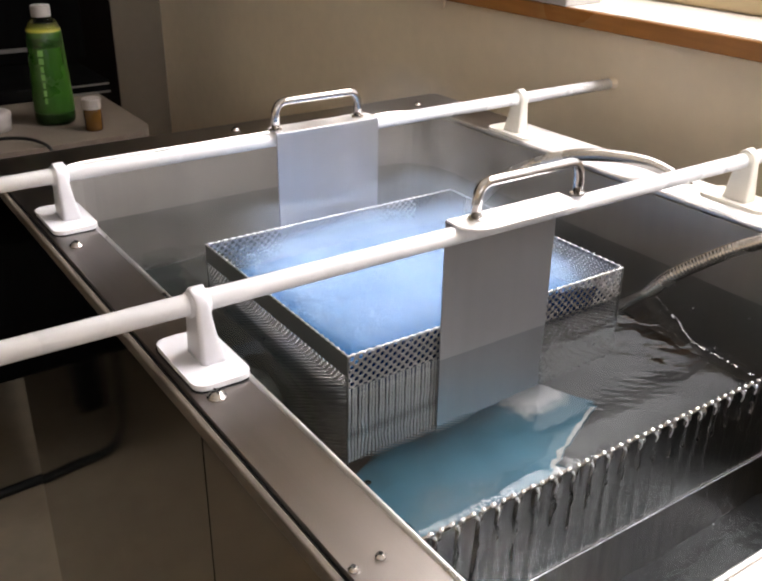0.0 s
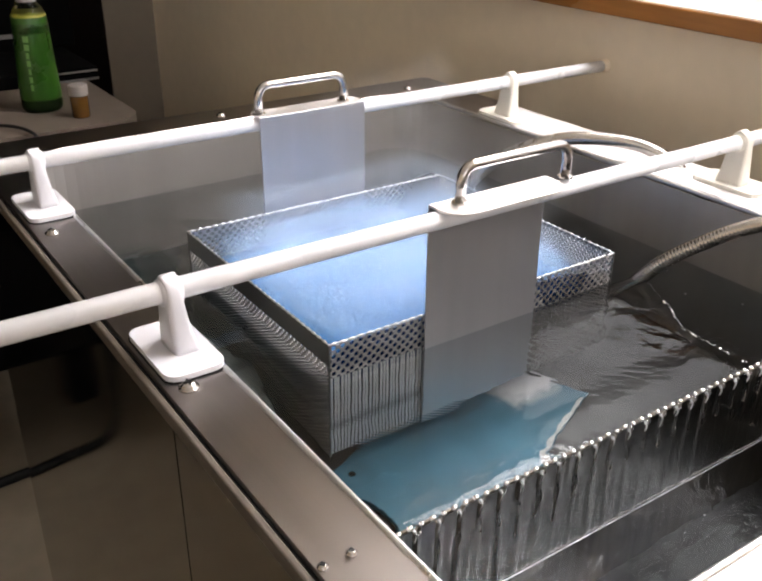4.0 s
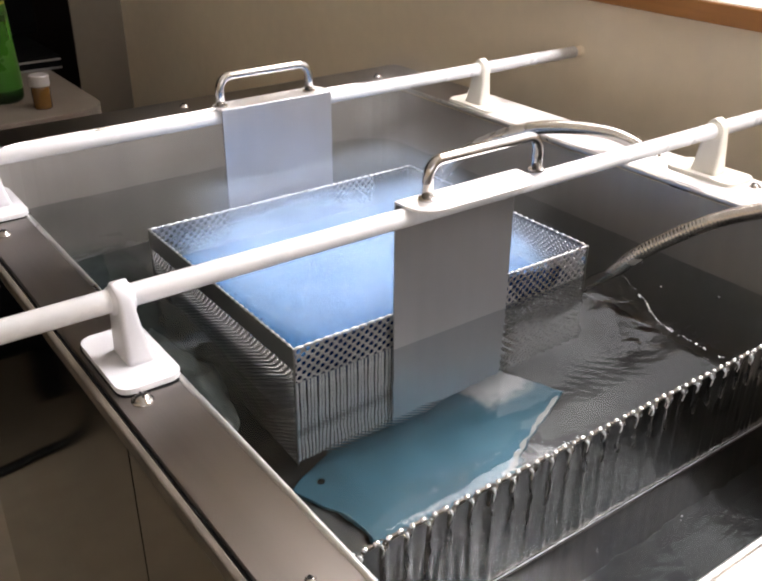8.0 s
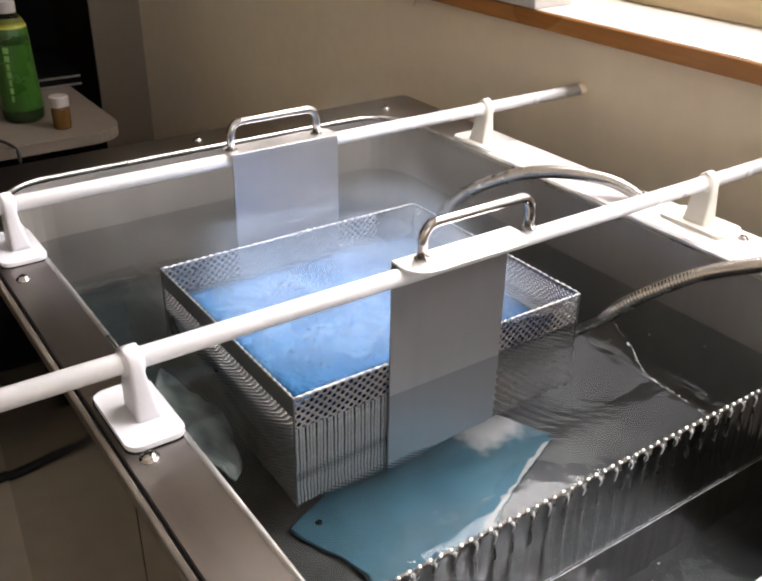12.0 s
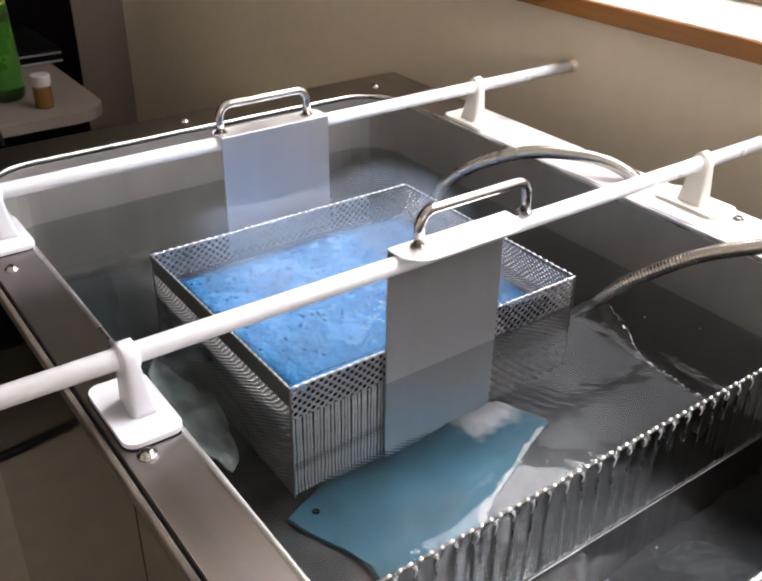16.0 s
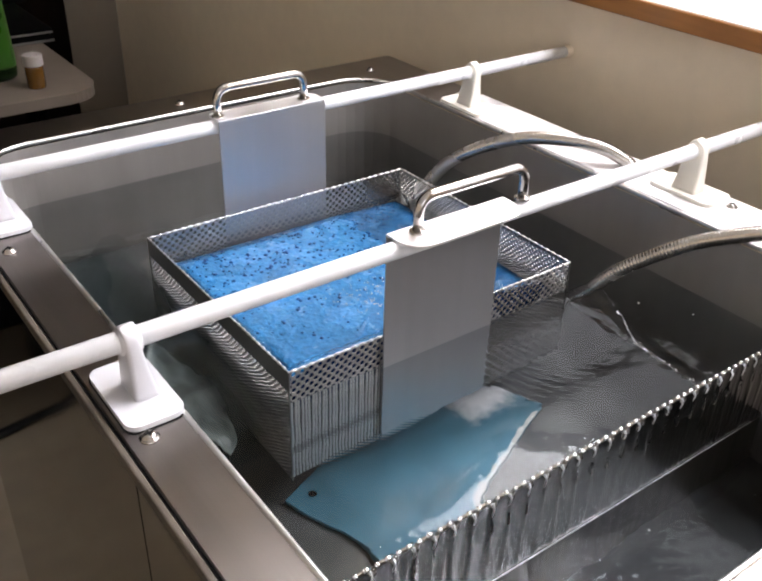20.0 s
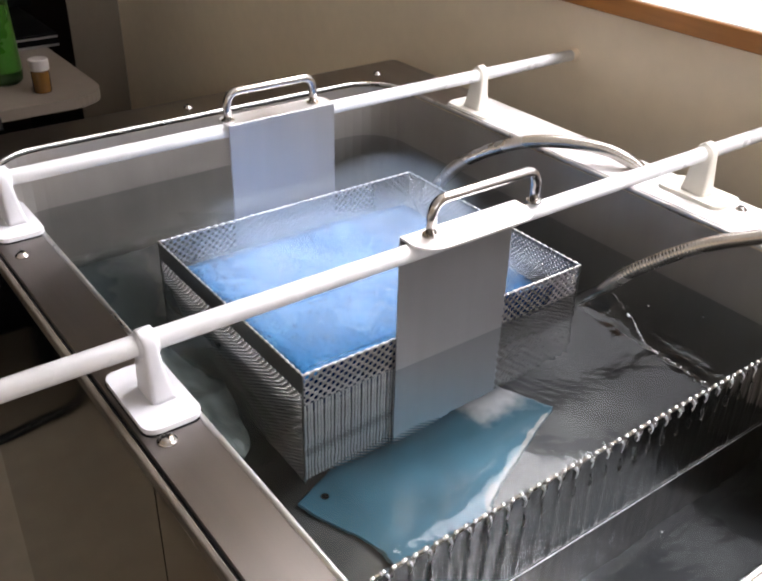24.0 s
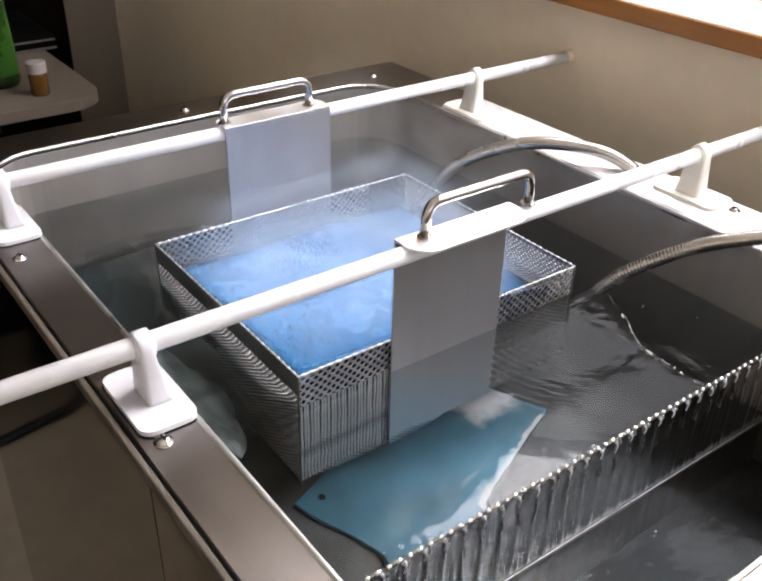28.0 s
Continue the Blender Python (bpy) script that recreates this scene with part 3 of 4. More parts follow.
# overflow: a thin film on the weir's face, a bead and a trickle at each notch
def film():
    bm = bmesh.new()
    nx, nz = 520, 22
    g = []
    for i in range(nx + 1):
        x = TX0 + 0.002 + (TX1 - TX0 - 0.004) * i / nx
        col = []
        for k in range(nz + 1):
            u = ((x - TX0 - 0.0005) / W) % 1.0
            top = 0.8284 - 0.0050 * max(0.0, 1 - abs(u - 0.5) / 0.20) ** 0.5
            z = top - (top - LOW_WATER + 0.004) * k / nz
            f = k / nz
            ph = (x - TX0) / PITCH * 2 * math.pi
            g_ = 1.1 + 1.0 / (1 + math.exp((x - 0.44) * 80))
            slant = x + 0.004 * f
            d = 0.0003 + g_ * (0.00015 + 0.0005 * (1 - f)) * max(0, -math.cos(ph + 0.5 * math.sin(f * 4 + x * 60))) ** 2
            d += g_ * (0.00030 * noise.noise((slant * 210, f * 2.2, 0.4)) + 0.00016 * noise.noise((slant * 480, f * 4.0, 3.4)))
            col.append(bm.verts.new((x, WY - 0.0015 - max(d, 0.0002), z)))
        g.append(col)
    for i in range(nx):
        for k in range(nz):
            bm.faces.new((g[i][k], g[i][k + 1], g[i + 1][k + 1], g[i + 1][k]))
    return bm


fl = part("overflow_film", film(), FILM, smooth=True)
tagged(fl, "thin film of water running down the weir", "water", kind="stuff")
fl.visible_shadow = False


def drop(bm, x, y, z, rx, ry, rz):
    bmesh.ops.create_icosphere(bm, subdivisions=2, radius=1, matrix=Matrix.LocRotScale((x, y, z), None, (rx, ry, rz)))


rnd = random.Random(4)
bm = bmesh.new()
for i in range(n):
    cx = TX0 + 0.0005 + (i + 0.5) * W + rnd.uniform(-.0006, .0006)
    drop(bm, cx, WY - 0.001, 0.8270, 0.0030, 0.0042, 0.0024)
    drop(bm, cx - 0.0005, WY - 0.0028, 0.808 - rnd.uniform(0, .004), 0.0010, 0.0014, 0.006)
# polished metal beads added where water glints on the crest
tips = bmesh.new()
for i in range(n + 1):
    for u, q in ((0.27, 0.0026), (-0.22, 0.0019)):
        x = TX0 + 0.0008 + (i + u) * (W - 0.00004)
        if TX0 + 0.004 < x < TX1 - 0.004:
            drop(tips, x + OX, WY - 0.0004 + OY, 0.8290, q, 0.0020, q * 0.85)
tagged(part("crest_glint", tips, GLINT, tank, "polished beads standing in for glints along the weir's crest", smooth=True), kind="stuff")
# trickles coloured white in place of the window's reflection
spill = bmesh.new()
for i in range(n):
    cx = TX0 + 0.0005 + (i + 0.5) * W - 0.0022 + rnd.uniform(-.0006, .0006)
    tail = rnd.uniform(0, .0035)
    tube(smooth_path([(cx + 0.0020, WY - 0.0012, 0.8268), (cx + 0.0024, WY - 0.0026, 0.8245), (cx + 0.0018, WY - 0.0030, 0.8220), (cx + 0.0008, WY - 0.0026, 0.8200 - tail)], 3), lambda k: 0.00080 - 0.00006 * k, 8, spill)
spilled = part("overflow_trickle", spill, GLINT_WATER, smooth=True)
tagged(spilled, "trickles curling over the weir, coloured white for their shine", "water", kind="stuff")
beads = part("overflow_beads", bm, WATER2, smooth=True)
tagged(beads, "bright beads of water spilling through the notches", "water", kind="stuff")
beads.visible_shadow = False
# thin tube added for the line of light along the trough's waterline
part("waterline_glint", tube([(TX0 + OX + 0.002, WY - 0.0030 + OY, LOW_WATER + 0.0001), (TX1 + OX - 0.02, WY - 0.0030 + OY, LOW_WATER + 0.0001)], 0.0003, 8), STEEL_PLATE, tank, "thin steel line standing in for the trough waterline's glint")

# white specks imitate the glitter on trough and bath
bm = bmesh.new()
for i in range(18):
    if i < 13:
        x, y, z = rnd.uniform(0.44, 0.69), rnd.uniform(0.18, 0.30), LOW_WATER
    else:
        x, y, z = rnd.uniform(0.56, 0.685), rnd.uniform(0.37, 0.56), WATERLINE
    q = rnd.uniform(0.0003, 0.0008)
    drop(bm, x, y, z, q * rnd.uniform(1.0, 1.8), q, q * 0.7)
# a broken line of specks, foam and sparkle, that trails from the hose's mouth
trail = [Vector(p) for p in ((0.637, 0.473, 0), (0.612, 0.425, 0), (0.590, 0.392, 0), (0.588, 0.360, 0), (0.586, 0.330, 0))]
for i in range(64):
    f = rnd.random() ** 1.3 * 3.99
    p = trail[int(f)].lerp(trail[int(f) + 1], f % 1.0)
    q = rnd.uniform(0.0002, 0.00055)
    drop(bm, p.x + rnd.gauss(0, 0.0007), p.y + rnd.gauss(0, 0.0007), WATERLINE, q * 1.8, q * 1.8, q)
flecks = part("glitter_flecks", bm, GLINT_WATER, smooth=True)
tagged(flecks, "tiny white specks imitating foam and glitter on the water", "bubbles", kind="stuff")

# ---- things under water ----
sheet = thing("submerged_sheet", 0.345, 0.372, BED, "glossy teal sheet lying on the tank bed", "sheet")
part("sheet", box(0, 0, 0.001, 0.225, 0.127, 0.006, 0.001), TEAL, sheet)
# white strip on the front edge: the water's glare put into colour
rnd = random.Random(21)
ragged = [(0.012 + 0.204 * k / 34, 0.0016 + rnd.uniform(0, 0.0040)) for k in range(34, -1, -1)]
part("punch_hole", lathe([(0.0032, 0.0061), (0.0030, 0.0064), (0.0010, 0.0064)], 0.019, 0.113, 14), BLACK, sheet, "small dark punched hole")
part("edge_glare", prism([(0.012, 0.0), (0.216, 0.0)] + ragged, 0.0062, 0.0068), EDGE_GLARE, sheet, "ragged white strip standing in for glare on the edge")
sheet.matrix_basis = pose(0.345, 0.372, BED, 0, 0, 21)
pale = thing("pale_sheet", 0.266, 0.578, 0.772, "crumpled pale plastic sheet drifting under the water", "sheet")
bm = bmesh.new()
cols = []
for i in range(25):
    v = i / 24
    y = -0.075 + 0.15 * v
    lean = 0.016 * v + 0.004 * noise.noise((v * 5, 1.1, 0))
    half = 0.026 * math.sqrt(max(0.0, math.sin(math.pi * min(1, max(0.02, v * 0.96 + 0.02))))) + 0.004 * noise.noise((v * 7, 4.0, 2.0))
    cols.append([bm.verts.new((lean - 0.012 + half * (k / 4 - 1), y, 0.020 - 0.0042 * k + 0.008 * noise.noise((k * 0.55, v * 9, 5.0)))) for k in range(9)])
for a, b in zip(cols, cols[1:]):
    for k in range(8):
        bm.faces.new((a[k], a[k + 1], b[k + 1], b[k]))
crumple = part("sheet", bm, PALE, pale, smooth=True)
crumple.modifiers.new("thick", "SOLIDIFY").thickness = 0.0015

# ---- blue mat in the basket ----
BX0, BX1, BY0, BY1, BTOP, BBOT = 0.306, 0.607, 0.488, 0.745, 0.857, 0.700


def foam(x, y):
    edge = min(x + 0.140, 0.141 - x, 0.126 - y)
    dip = max(0.0, 1 - edge / 0.020) ** 2
    rise = 0.021 * min(1.0, max(0.0, (0.040 - (y + 0.128)) / 0.034))
    rise -= 0.009 * min(1.0, max(0.0, (x - 0.055 + 0.015 * noise.noise((x * 40, y * 40, 6.0))) / 0.085))
    return rise + 0.0006 * noise.noise((x * 90, y * 90, 0.3)) + 0.0004 * noise.noise((x * 260, y * 260, 2.3)) - 0.009 * dip


mat_ob = thing("foam_mat", 0.456, 0.616, 0.80, "bright blue wet foam mat with dark pits", "foam mat")
bm = water_sheet(BX0 + 0.010 - 0.456, BY0 + 0.0095 - 0.616, BX1 - 0.006 - 0.456, BY1 - 0.003 - 0.616, 0.0290, 150, 130, foam)
me_e = [e for e in bm.edges if e.is_boundary]
ext = bmesh.ops.extrude_edge_only(bm, edges=me_e)
for v in ext["geom"]:
    if isinstance(v, bmesh.types.BMVert):
        v.co.z = 0.0
# mat sides coloured dark for the shade behind the basket's holes
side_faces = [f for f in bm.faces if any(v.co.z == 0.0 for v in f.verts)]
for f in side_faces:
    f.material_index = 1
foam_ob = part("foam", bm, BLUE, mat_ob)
foam_ob.data.materials.append(PIT_AND_SHADE)
bm = bmesh.new()
rnd = random.Random(11)
for i in range(1150):
    x, y = rnd.uniform(-0.135, 0.135), rnd.uniform(-0.095, 0.120)
    if rnd.random() > 0.06 + 0.94 * max(0.0, (y + 0.105) / 0.225) ** 1.4:
        continue
    r = rnd.choice((0.0006, 0.0008, 0.0010, 0.0013, 0.0017))
    bmesh.ops.create_icosphere(bm, subdivisions=1, radius=1, matrix=Matrix.LocRotScale((x, y, 0.0292 + foam(x, y)), Euler((0, 0, rnd.uniform(0, 3))), (r * rnd.uniform(1, 1.6), r, 0.0008)))
tagged(part("pitting", bm, PIT_AND_SHADE, mat_ob, "dark pits in the foam"), kind="stuff")


# pale specks stand in for the wet foam's glitter
bm = bmesh.new()
for i in range(420):
    x, y = rnd.gauss(-0.004, 0.022), rnd.gauss(-0.036, 0.017)
    if noise.noise((x * 130, y * 130, 2.0)) < -0.02:
        continue
    q = rnd.uniform(0.0003, 0.0009)
    bmesh.ops.create_icosphere(bm, subdivisions=1, radius=1, matrix=Matrix.LocRotScale((x, y, 0.0291 + foam(x, y)), None, (q * 1.3, q, q * 0.5)))
tagged(part("mat_glints", bm, GLINT_WATER, mat_ob, "pale specks imitating wet glints on the mat", smooth=True), kind="stuff")


# ---- perforated basket ----
def perforated(length, height, at, margin_top=0.0, thick=0.001, r=0.00225, du=0.0079, dv=0.0037):
    """A sheet with staggered round holes; at(u, v, w) gives the place, w across the sheet."""
    verts, faces = [], []
    corner = [(du / 2, 0), (0, dv), (-du / 2, 0), (0, -dv)]
    rim = [(r * math.cos(math.pi * k / 4), r * math.sin(math.pi * k / 4)) for k in range(8)]
    rows_n = int((height - margin_top) / dv)
    for j in range(rows_n + 1):
        v = height - margin_top - j * dv
        if v < 0:
            break
        cols_n = int(length / du)
        start = (length - cols_n * du) / 2
        for i in range(cols_n + 1):
            u = start + i * du + (du / 2 if j % 2 else 0)
            if u > length - 0.001:
                continue
            base = len(verts)
            for w in (0, thick):
                for a, b in corner + rim:
                    verts.append(at(min(max(u + a, 0), length), min(max(v + b, 0), height), w))
            for k in range(4):
                c0, c1 = k, (k + 1) % 4
                o = [4 + (2 * k + q) % 8 for q in range(3)]
                faces.append([base + q for q in (c0, c1, o[2], o[1], o[0])])
                faces.append([base + 12 + q for q in (c1, c0, o[0], o[1], o[2])])
            for k in range(8):
                a, b = 4 + k, 4 + (k + 1) % 8
                faces.append([base + a, base + b, base + 12 + b, base + 12 + a])
    return verts, faces


def sheet_part(name, data, mat, parent, label=""):
    me = bpy.data.meshes.new(name)
    me.from_pydata(*[data[0], [], data[1]])
    me.materials.append(mat)
    ob = new(name, me)
    ob.parent = parent
    if label:
        tagged(ob, label)
    return ob


basket = thing("wire_basket", 0.456, 0.616, BBOT, "perforated steel dipping basket hung from two white rods", "basket")
HX, HY, HH = (BX1 - BX0) / 2, (BY1 - BY0) / 2, BTOP - BBOT
STREAK_TOP = 0.1265
sheet_part("front_wall", perforated(2 * HX, HH - STREAK_TOP, lambda u, v, w: (u - HX, -HY + w, v + STREAK_TOP)), PERFORATED, basket)
# upright pale bars imitate ripple-refracted streaks below the front's perforated band
streak_mesh = None
for i in range(32):
    ob = part("streak_bar", box(-0.00105, 0.0001, 0.004, 0.00105, 0.0011, STREAK_TOP - 0.0003, 0.0003, segs=1), STREAKSTEEL, basket) if streak_mesh is None else new("streak_bar", streak_mesh)
    streak_mesh, ob.parent = ob.data, basket
    ob.matrix_basis = pose(-HX + 0.002 + i * 0.0032, -HY, 0, 0, 0.2 * math.sin(i * 2.3), 0)
# same front sheet in darker steel: its dimness under water is coloured in
sheet_part("front_wall_lower", perforated(2 * HX - 0.104, STREAK_TOP, lambda u, v, w: (u + 0.104 - HX, -HY + w, v)), STEEL, basket, "submerged lower part of the perforated front")
sheet_part("back_wall", perforated(2 * HX, HH, lambda u, v, w: (u - HX, HY - w, v)), PERFORATED, basket)
sheet_part("left_wall", perforated(2 * HY, HH, lambda u, v, w: (-HX + w, u - HY, v), 0.020, 0.0006, 0.0015, 0.0058, 0.0029), PERFORATED, basket)
sheet_part("right_wall", perforated(2 * HY, HH, lambda u, v, w: (HX - w, u - HY, v), 0.004, 0.0008, 0.0015, 0.0056, 0.0028), PERFORATED, basket)
# bottom in the dark bed steel with small holes, to darken the inside
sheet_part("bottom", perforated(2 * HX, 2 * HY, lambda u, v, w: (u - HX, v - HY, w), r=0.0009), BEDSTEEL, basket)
# band in darker steel than its wall, for the dark surroundings it reflects
part("left_band", box(-HX - 0.0004, -HY, HH - 0.0185, -HX + 0.0014, HY, HH, 0.0003, segs=1), STEEL, basket)


def scalloped(a, b):
    """A bright edge that thins at each hole cut by the rim."""
    a, b = Vector(a), Vector(b)
    long, du = (b - a).length, 0.0079
    start = (long - int(long / du) * du) / 2
    steps = int(long / du) * 8
    return tube([a.lerp(b, k / steps) for k in range(steps + 1)], lambda k: 0.00040 + 0.00085 * (0.5 - 0.5 * math.cos((k / steps * long - start) / du * 2 * math.pi)), 7)


for a, b in (((-HX, -HY, HH), (HX, -HY, HH)), ((-HX, HY, HH), (HX, HY, HH)), ((-HX, -HY, HH + 0.0004), (-HX, HY, HH + 0.0004)), ((HX, -HY, HH), (HX, HY, HH))):
    part("rim_edge", scalloped(a, b), RIMSTEEL, basket, "bright scalloped rim edge", smooth=True)
for sx in (-1, 1):
    for sy in (-1, 1):
        part("corner_strip", box(sx * HX - 0.0007, sy * HY - 0.0007, 0, sx * HX + 0.0007, sy * HY + 0.0007, HH - 0.0005, 0.0003, segs=1), STEEL, basket)

# hangers: a sheet that hangs on the rod by a folded top, with a grab handle
ROD_A, ROD_B, ROD_Z, ROD_R = 0.474, 0.771, 0.9408, 0.0069


def hanger(x0, x1, rod_y, sheet_y, tab0, tab1, bottom, hx0, hx1):
    cx, cy = 0.456, 0.616
    z = ROD_Z + ROD_R + 0.0006 - BBOT
    side = part("hanger_plate", box(x0 - cx, sheet_y - 0.0008 - cy, bottom - BBOT, x1 - cx, sheet_y + 0.0008 - cy, z + 0.001, 0.0004, segs=1), STEEL_PLATE, basket, "flat satin steel hanger plate")
    lo, hi = min(tab0, tab1), max(tab0, tab1)
    radii = (0.020, 0.001, 0.001, 0.020) if tab0 < sheet_y else (0.001, 0.008, 0.008, 0.001)
    # lighter steel than the same sheet below: window shine put into colour
    part("folded_top", prism(rounded(x0 - cx, lo - cy, x1 - cx, hi - cy, radii, 5), z - 0.0002, z + 0.0016), TABSTEEL, side, "folded top tab, lighter than its plate for window shine")
    hy = rod_y - cy
    zb, zt, r = z + 0.0016, z + 0.0295, 0.0041
    path = [(hx0 - cx, hy, zb)]
    for a in range(0, 91, 15):
        path.append((hx0 - cx + 0.012 * (1 - math.cos(radians(a))), hy, zt - 0.012 + 0.012 * math.sin(radians(a))))
    for a in range(0, 91, 15):
        path.append((hx1 - cx - 0.012 * (1 - math.sin(radians(a))), hy, zt - 0.012 + 0.012 * math.cos(radians(a))))
    path.append((hx1 - cx, hy, zb))
    part("handle", tube(path, r, 14), CHROME, side, "polished round-bar grab handle", smooth=True)
    for hx in (hx0, hx1):
        part("washer", lathe([(0.0065, zb - 0.0001), (0.0065, zb + 0.0014), (0.0045, zb + 0.002)], hx - cx, hy, 16), CHROME, side)


hanger(0.391, 0.508, ROD_A, 0.4845, 0.452, 0.4848, 0.705, 0.412, 0.519)
hanger(0.395, 0.516, ROD_B, 0.7605, 0.785, 0.7602, 0.706, 0.400, 0.497)

# ---- rods and brackets ----
for y, x0 in ((ROD_A, -0.02), (ROD_B, 0.02)):
    rod = thing("support_rod", 0.45, y, ROD_Z, "white coated round rod laid across the tank", "rod", "rods across the tank")
    part("bar", tube([(x0 - 0.45, 0, 0), (0.0, 0, 0), (EAST - 0.45 - 0.0005, 0, 0)], ROD_R, 20), ROD, rod, smooth=True)
    # collar added where the rod's end fades into shade at the wall
    part("end_cap", tube([(EAST - 0.45 - 0.010, 0, 0), (EAST - 0.45 - 0.0004, 0, 0)], 0.0078, 18), WALL, rod, "added collar in the wall's colour at the rod's end")


def bracket(x, y, side, mat):
    b = thing("rod_bracket", x, y, RIM, "white plastic rod bracket screwed on the steel rim", "bracket", "rod brackets")
    base = part("base", prism(rounded(-0.0195, -0.036, 0.0195, 0.036, (0.009,) * 4, 5), 0.0008, 0.0045), mat, b)
    part("base_underlay", prism(rounded(-0.0203, -0.0368, 0.0203, 0.0368, (0.009,) * 4, 5), 0.0, 0.0009), BLACK, b, "thin black layer under the base")
    s = side
    # the post: an arch seen along the rim, tapered towards its head
    bm = bmesh.new()
    rings = []
    steps = 14
    for k in range(steps + 1):
        f = k / steps
        z = 0.004 + f * 0.050
        depth = 0.0135 - 0.0045 * f
        if f > 0.78:
            depth *= math.sqrt(max(0.04, 1 - ((f - 0.78) / 0.225) ** 2))
        inner_w = 0.0070 * (1 - f) ** 2 + 0.0048
        outer_w = 0.0052
        rings.append([bm.verts.new((s * u, v, z)) for u, v in rounded(-outer_w, -depth, inner_w, depth, (0.003 * min(1, depth / 0.004),) * 4, 3)])
    for a, c in zip(rings, rings[1:]):
        for i in range(len(a)):
            j = (i + 1) % len(a)
            bm.faces.new((a[i], a[j], c[j], c[i]))
    bm.faces.new(rings[-1])
    bm.faces.new(rings[0][::-1])
    part("post", bm, mat, b, smooth=True)
    part("collar", tube([(-s * 0.0068, 0, ROD_Z - RIM), (s * 0.0064, 0, ROD_Z - RIM)], 0.0084, 18), mat, b, smooth=True)
    return b


bracket(0.1855, 0.473, 1, WHITE)
bracket(0.1855, 0.771, 1, WHITE)
bracket(0.747, 0.473, -1, CREAM)
bracket(0.727, 0.771, -1, CREAM)


# ---- braided hoses ----
def braided(path, radius, sides=44):
    """A tube whose skin rises and falls in a crossed braid."""
    bm = bmesh.new()
    run, rings = 0.0, []
    for i, p in enumerate(path):
        run += (p - path[i - 1]).length if i else 0
        d = (path[min(i + 1, len(path) - 1)] - path[max(i - 1, 0)]).normalized()
        s = d.cross(Vector((0.13, 0.21, 0.97))).normalized()
        t = s.cross(d)
        loop = []
        for k in range(sides):
            a = 2 * math.pi * k / sides
            q = radius * (1 + 0.060 * math.cos(11 * a + run * 950) * math.cos(11 * a - run * 950))
            loop.append(bm.verts.new(p + q * (math.cos(a) * s + math.sin(a) * t)))
        rings.append(loop)
    for a, b in zip(rings, rings[1:]):
        for k in range(sides):
            bm.faces.new((a[k], a[(k + 1) % sides], b[(k + 1) % sides], b[k]))
    bm.faces.new(rings[0][::-1])
    bm.faces.new(rings[-1])
    return bm


def hose(points, radius, label):
    path = smooth_path(points, 70)
    c = path[0]
    h = thing("braided_hose", *c, label, "hose", "braided hoses")
    local = [p - c for p in path]
    part("sleeve", braided(local, radius), BRAID, h, smooth=True)
    part("ferrule", tube([local[-1], local[-1] + (local[-1] - local[-2]).normalized() * 0.03], radius * 1.3, 16), CHROME, h)
    return h


hose([(0.628, 0.752, 0.69), (0.617, 0.733, 0.80), (0.633, 0.702, 0.870), (0.669, 0.650, 0.908), (0.705, 0.598, 0.9185), (0.738, 0.552, 0.908), (0.772, 0.505, 0.86)],
     0.0066, "braided steel hose arching over the tank rim")
hose([(0.622, 0.520, 0.74), (0.635, 0.477, 0.828), (0.657, 0.440, 0.869), (0.685, 0.393, 0.901), (0.722, 0.330, 0.919), (0.760, 0.272, 0.89)],
     0.0066, "braided steel hose curving into the bath water")

# ---- beside the tank ----
loop = thing("rubber_hose", -0.146, 1.685, 0.0, "black rubber hose dropping from the table to the floor", "hose")
pts = smooth_path([(0.0, 0.0, 0.779), (0.0, 0.002, 0.40), (0.004, 0.0, 0.125), (0.012, -0.004, 0.045), (0.05, -0.02, 0.0125), (0.13, -0.034, 0.0115), (0.263, -0.050, 0.0115), (0.55, -0.03, 0.0115)], 8)
part("tube", tube(pts, 0.0105, 12), BLACK, loop, smooth=True)

# ---- table and what stands on it ----
TABLE_Z = 0.797
table = thing("side_table", 0.1, 1.75, 0.0, "beige laminate table with a rounded corner", "table")
part("tabletop", prism(rounded(-0.9, -0.388, 0.393, 0.50, (0.055, 0.02, 0.02, 0.02), 8), TABLE_Z - 0.017, TABLE_Z), TABLE, table)
for x in (-0.82, 0.30):
    for y in (-0.33, 0.42):
        part("leg", tube([(x, y, 0), (x, y, TABLE_Z - 0.017)], 0.018, 12), DARK, table)

# black box and stub added for the dark mass under the table
part("under_table_block", box(-0.85, -0.25, 0.34, 0.33, 0.42, 0.60, 0.004), DARK, table, "black box added for the darkness under the tabletop")
part("dark_stub", box(-0.167, -0.25, 0.225, -0.112, -0.20, 0.339, 0.006), DARK, table)
bottle = thing("drink_bottle", 0.370, 1.500, TABLE_Z, "green-labelled plastic drink bottle with a white cap", "bottle")
part("body", lathe([(0.028, 0), (0.0315, 0.004), (0.0322, 0.012), (0.0262, 0.148), (0.0255, 0.152), (0.0215, 0.161), (0.0140, 0.170), (0.0130, 0.175)], sides=32), PET, bottle, smooth=True)
part("drink", lathe([(0.027, 0.002), (0.0308, 0.006), (0.0314, 0.014), (0.0257, 0.146), (0.0250, 0.149)], sides=32), DKGREEN, bottle, smooth=True)
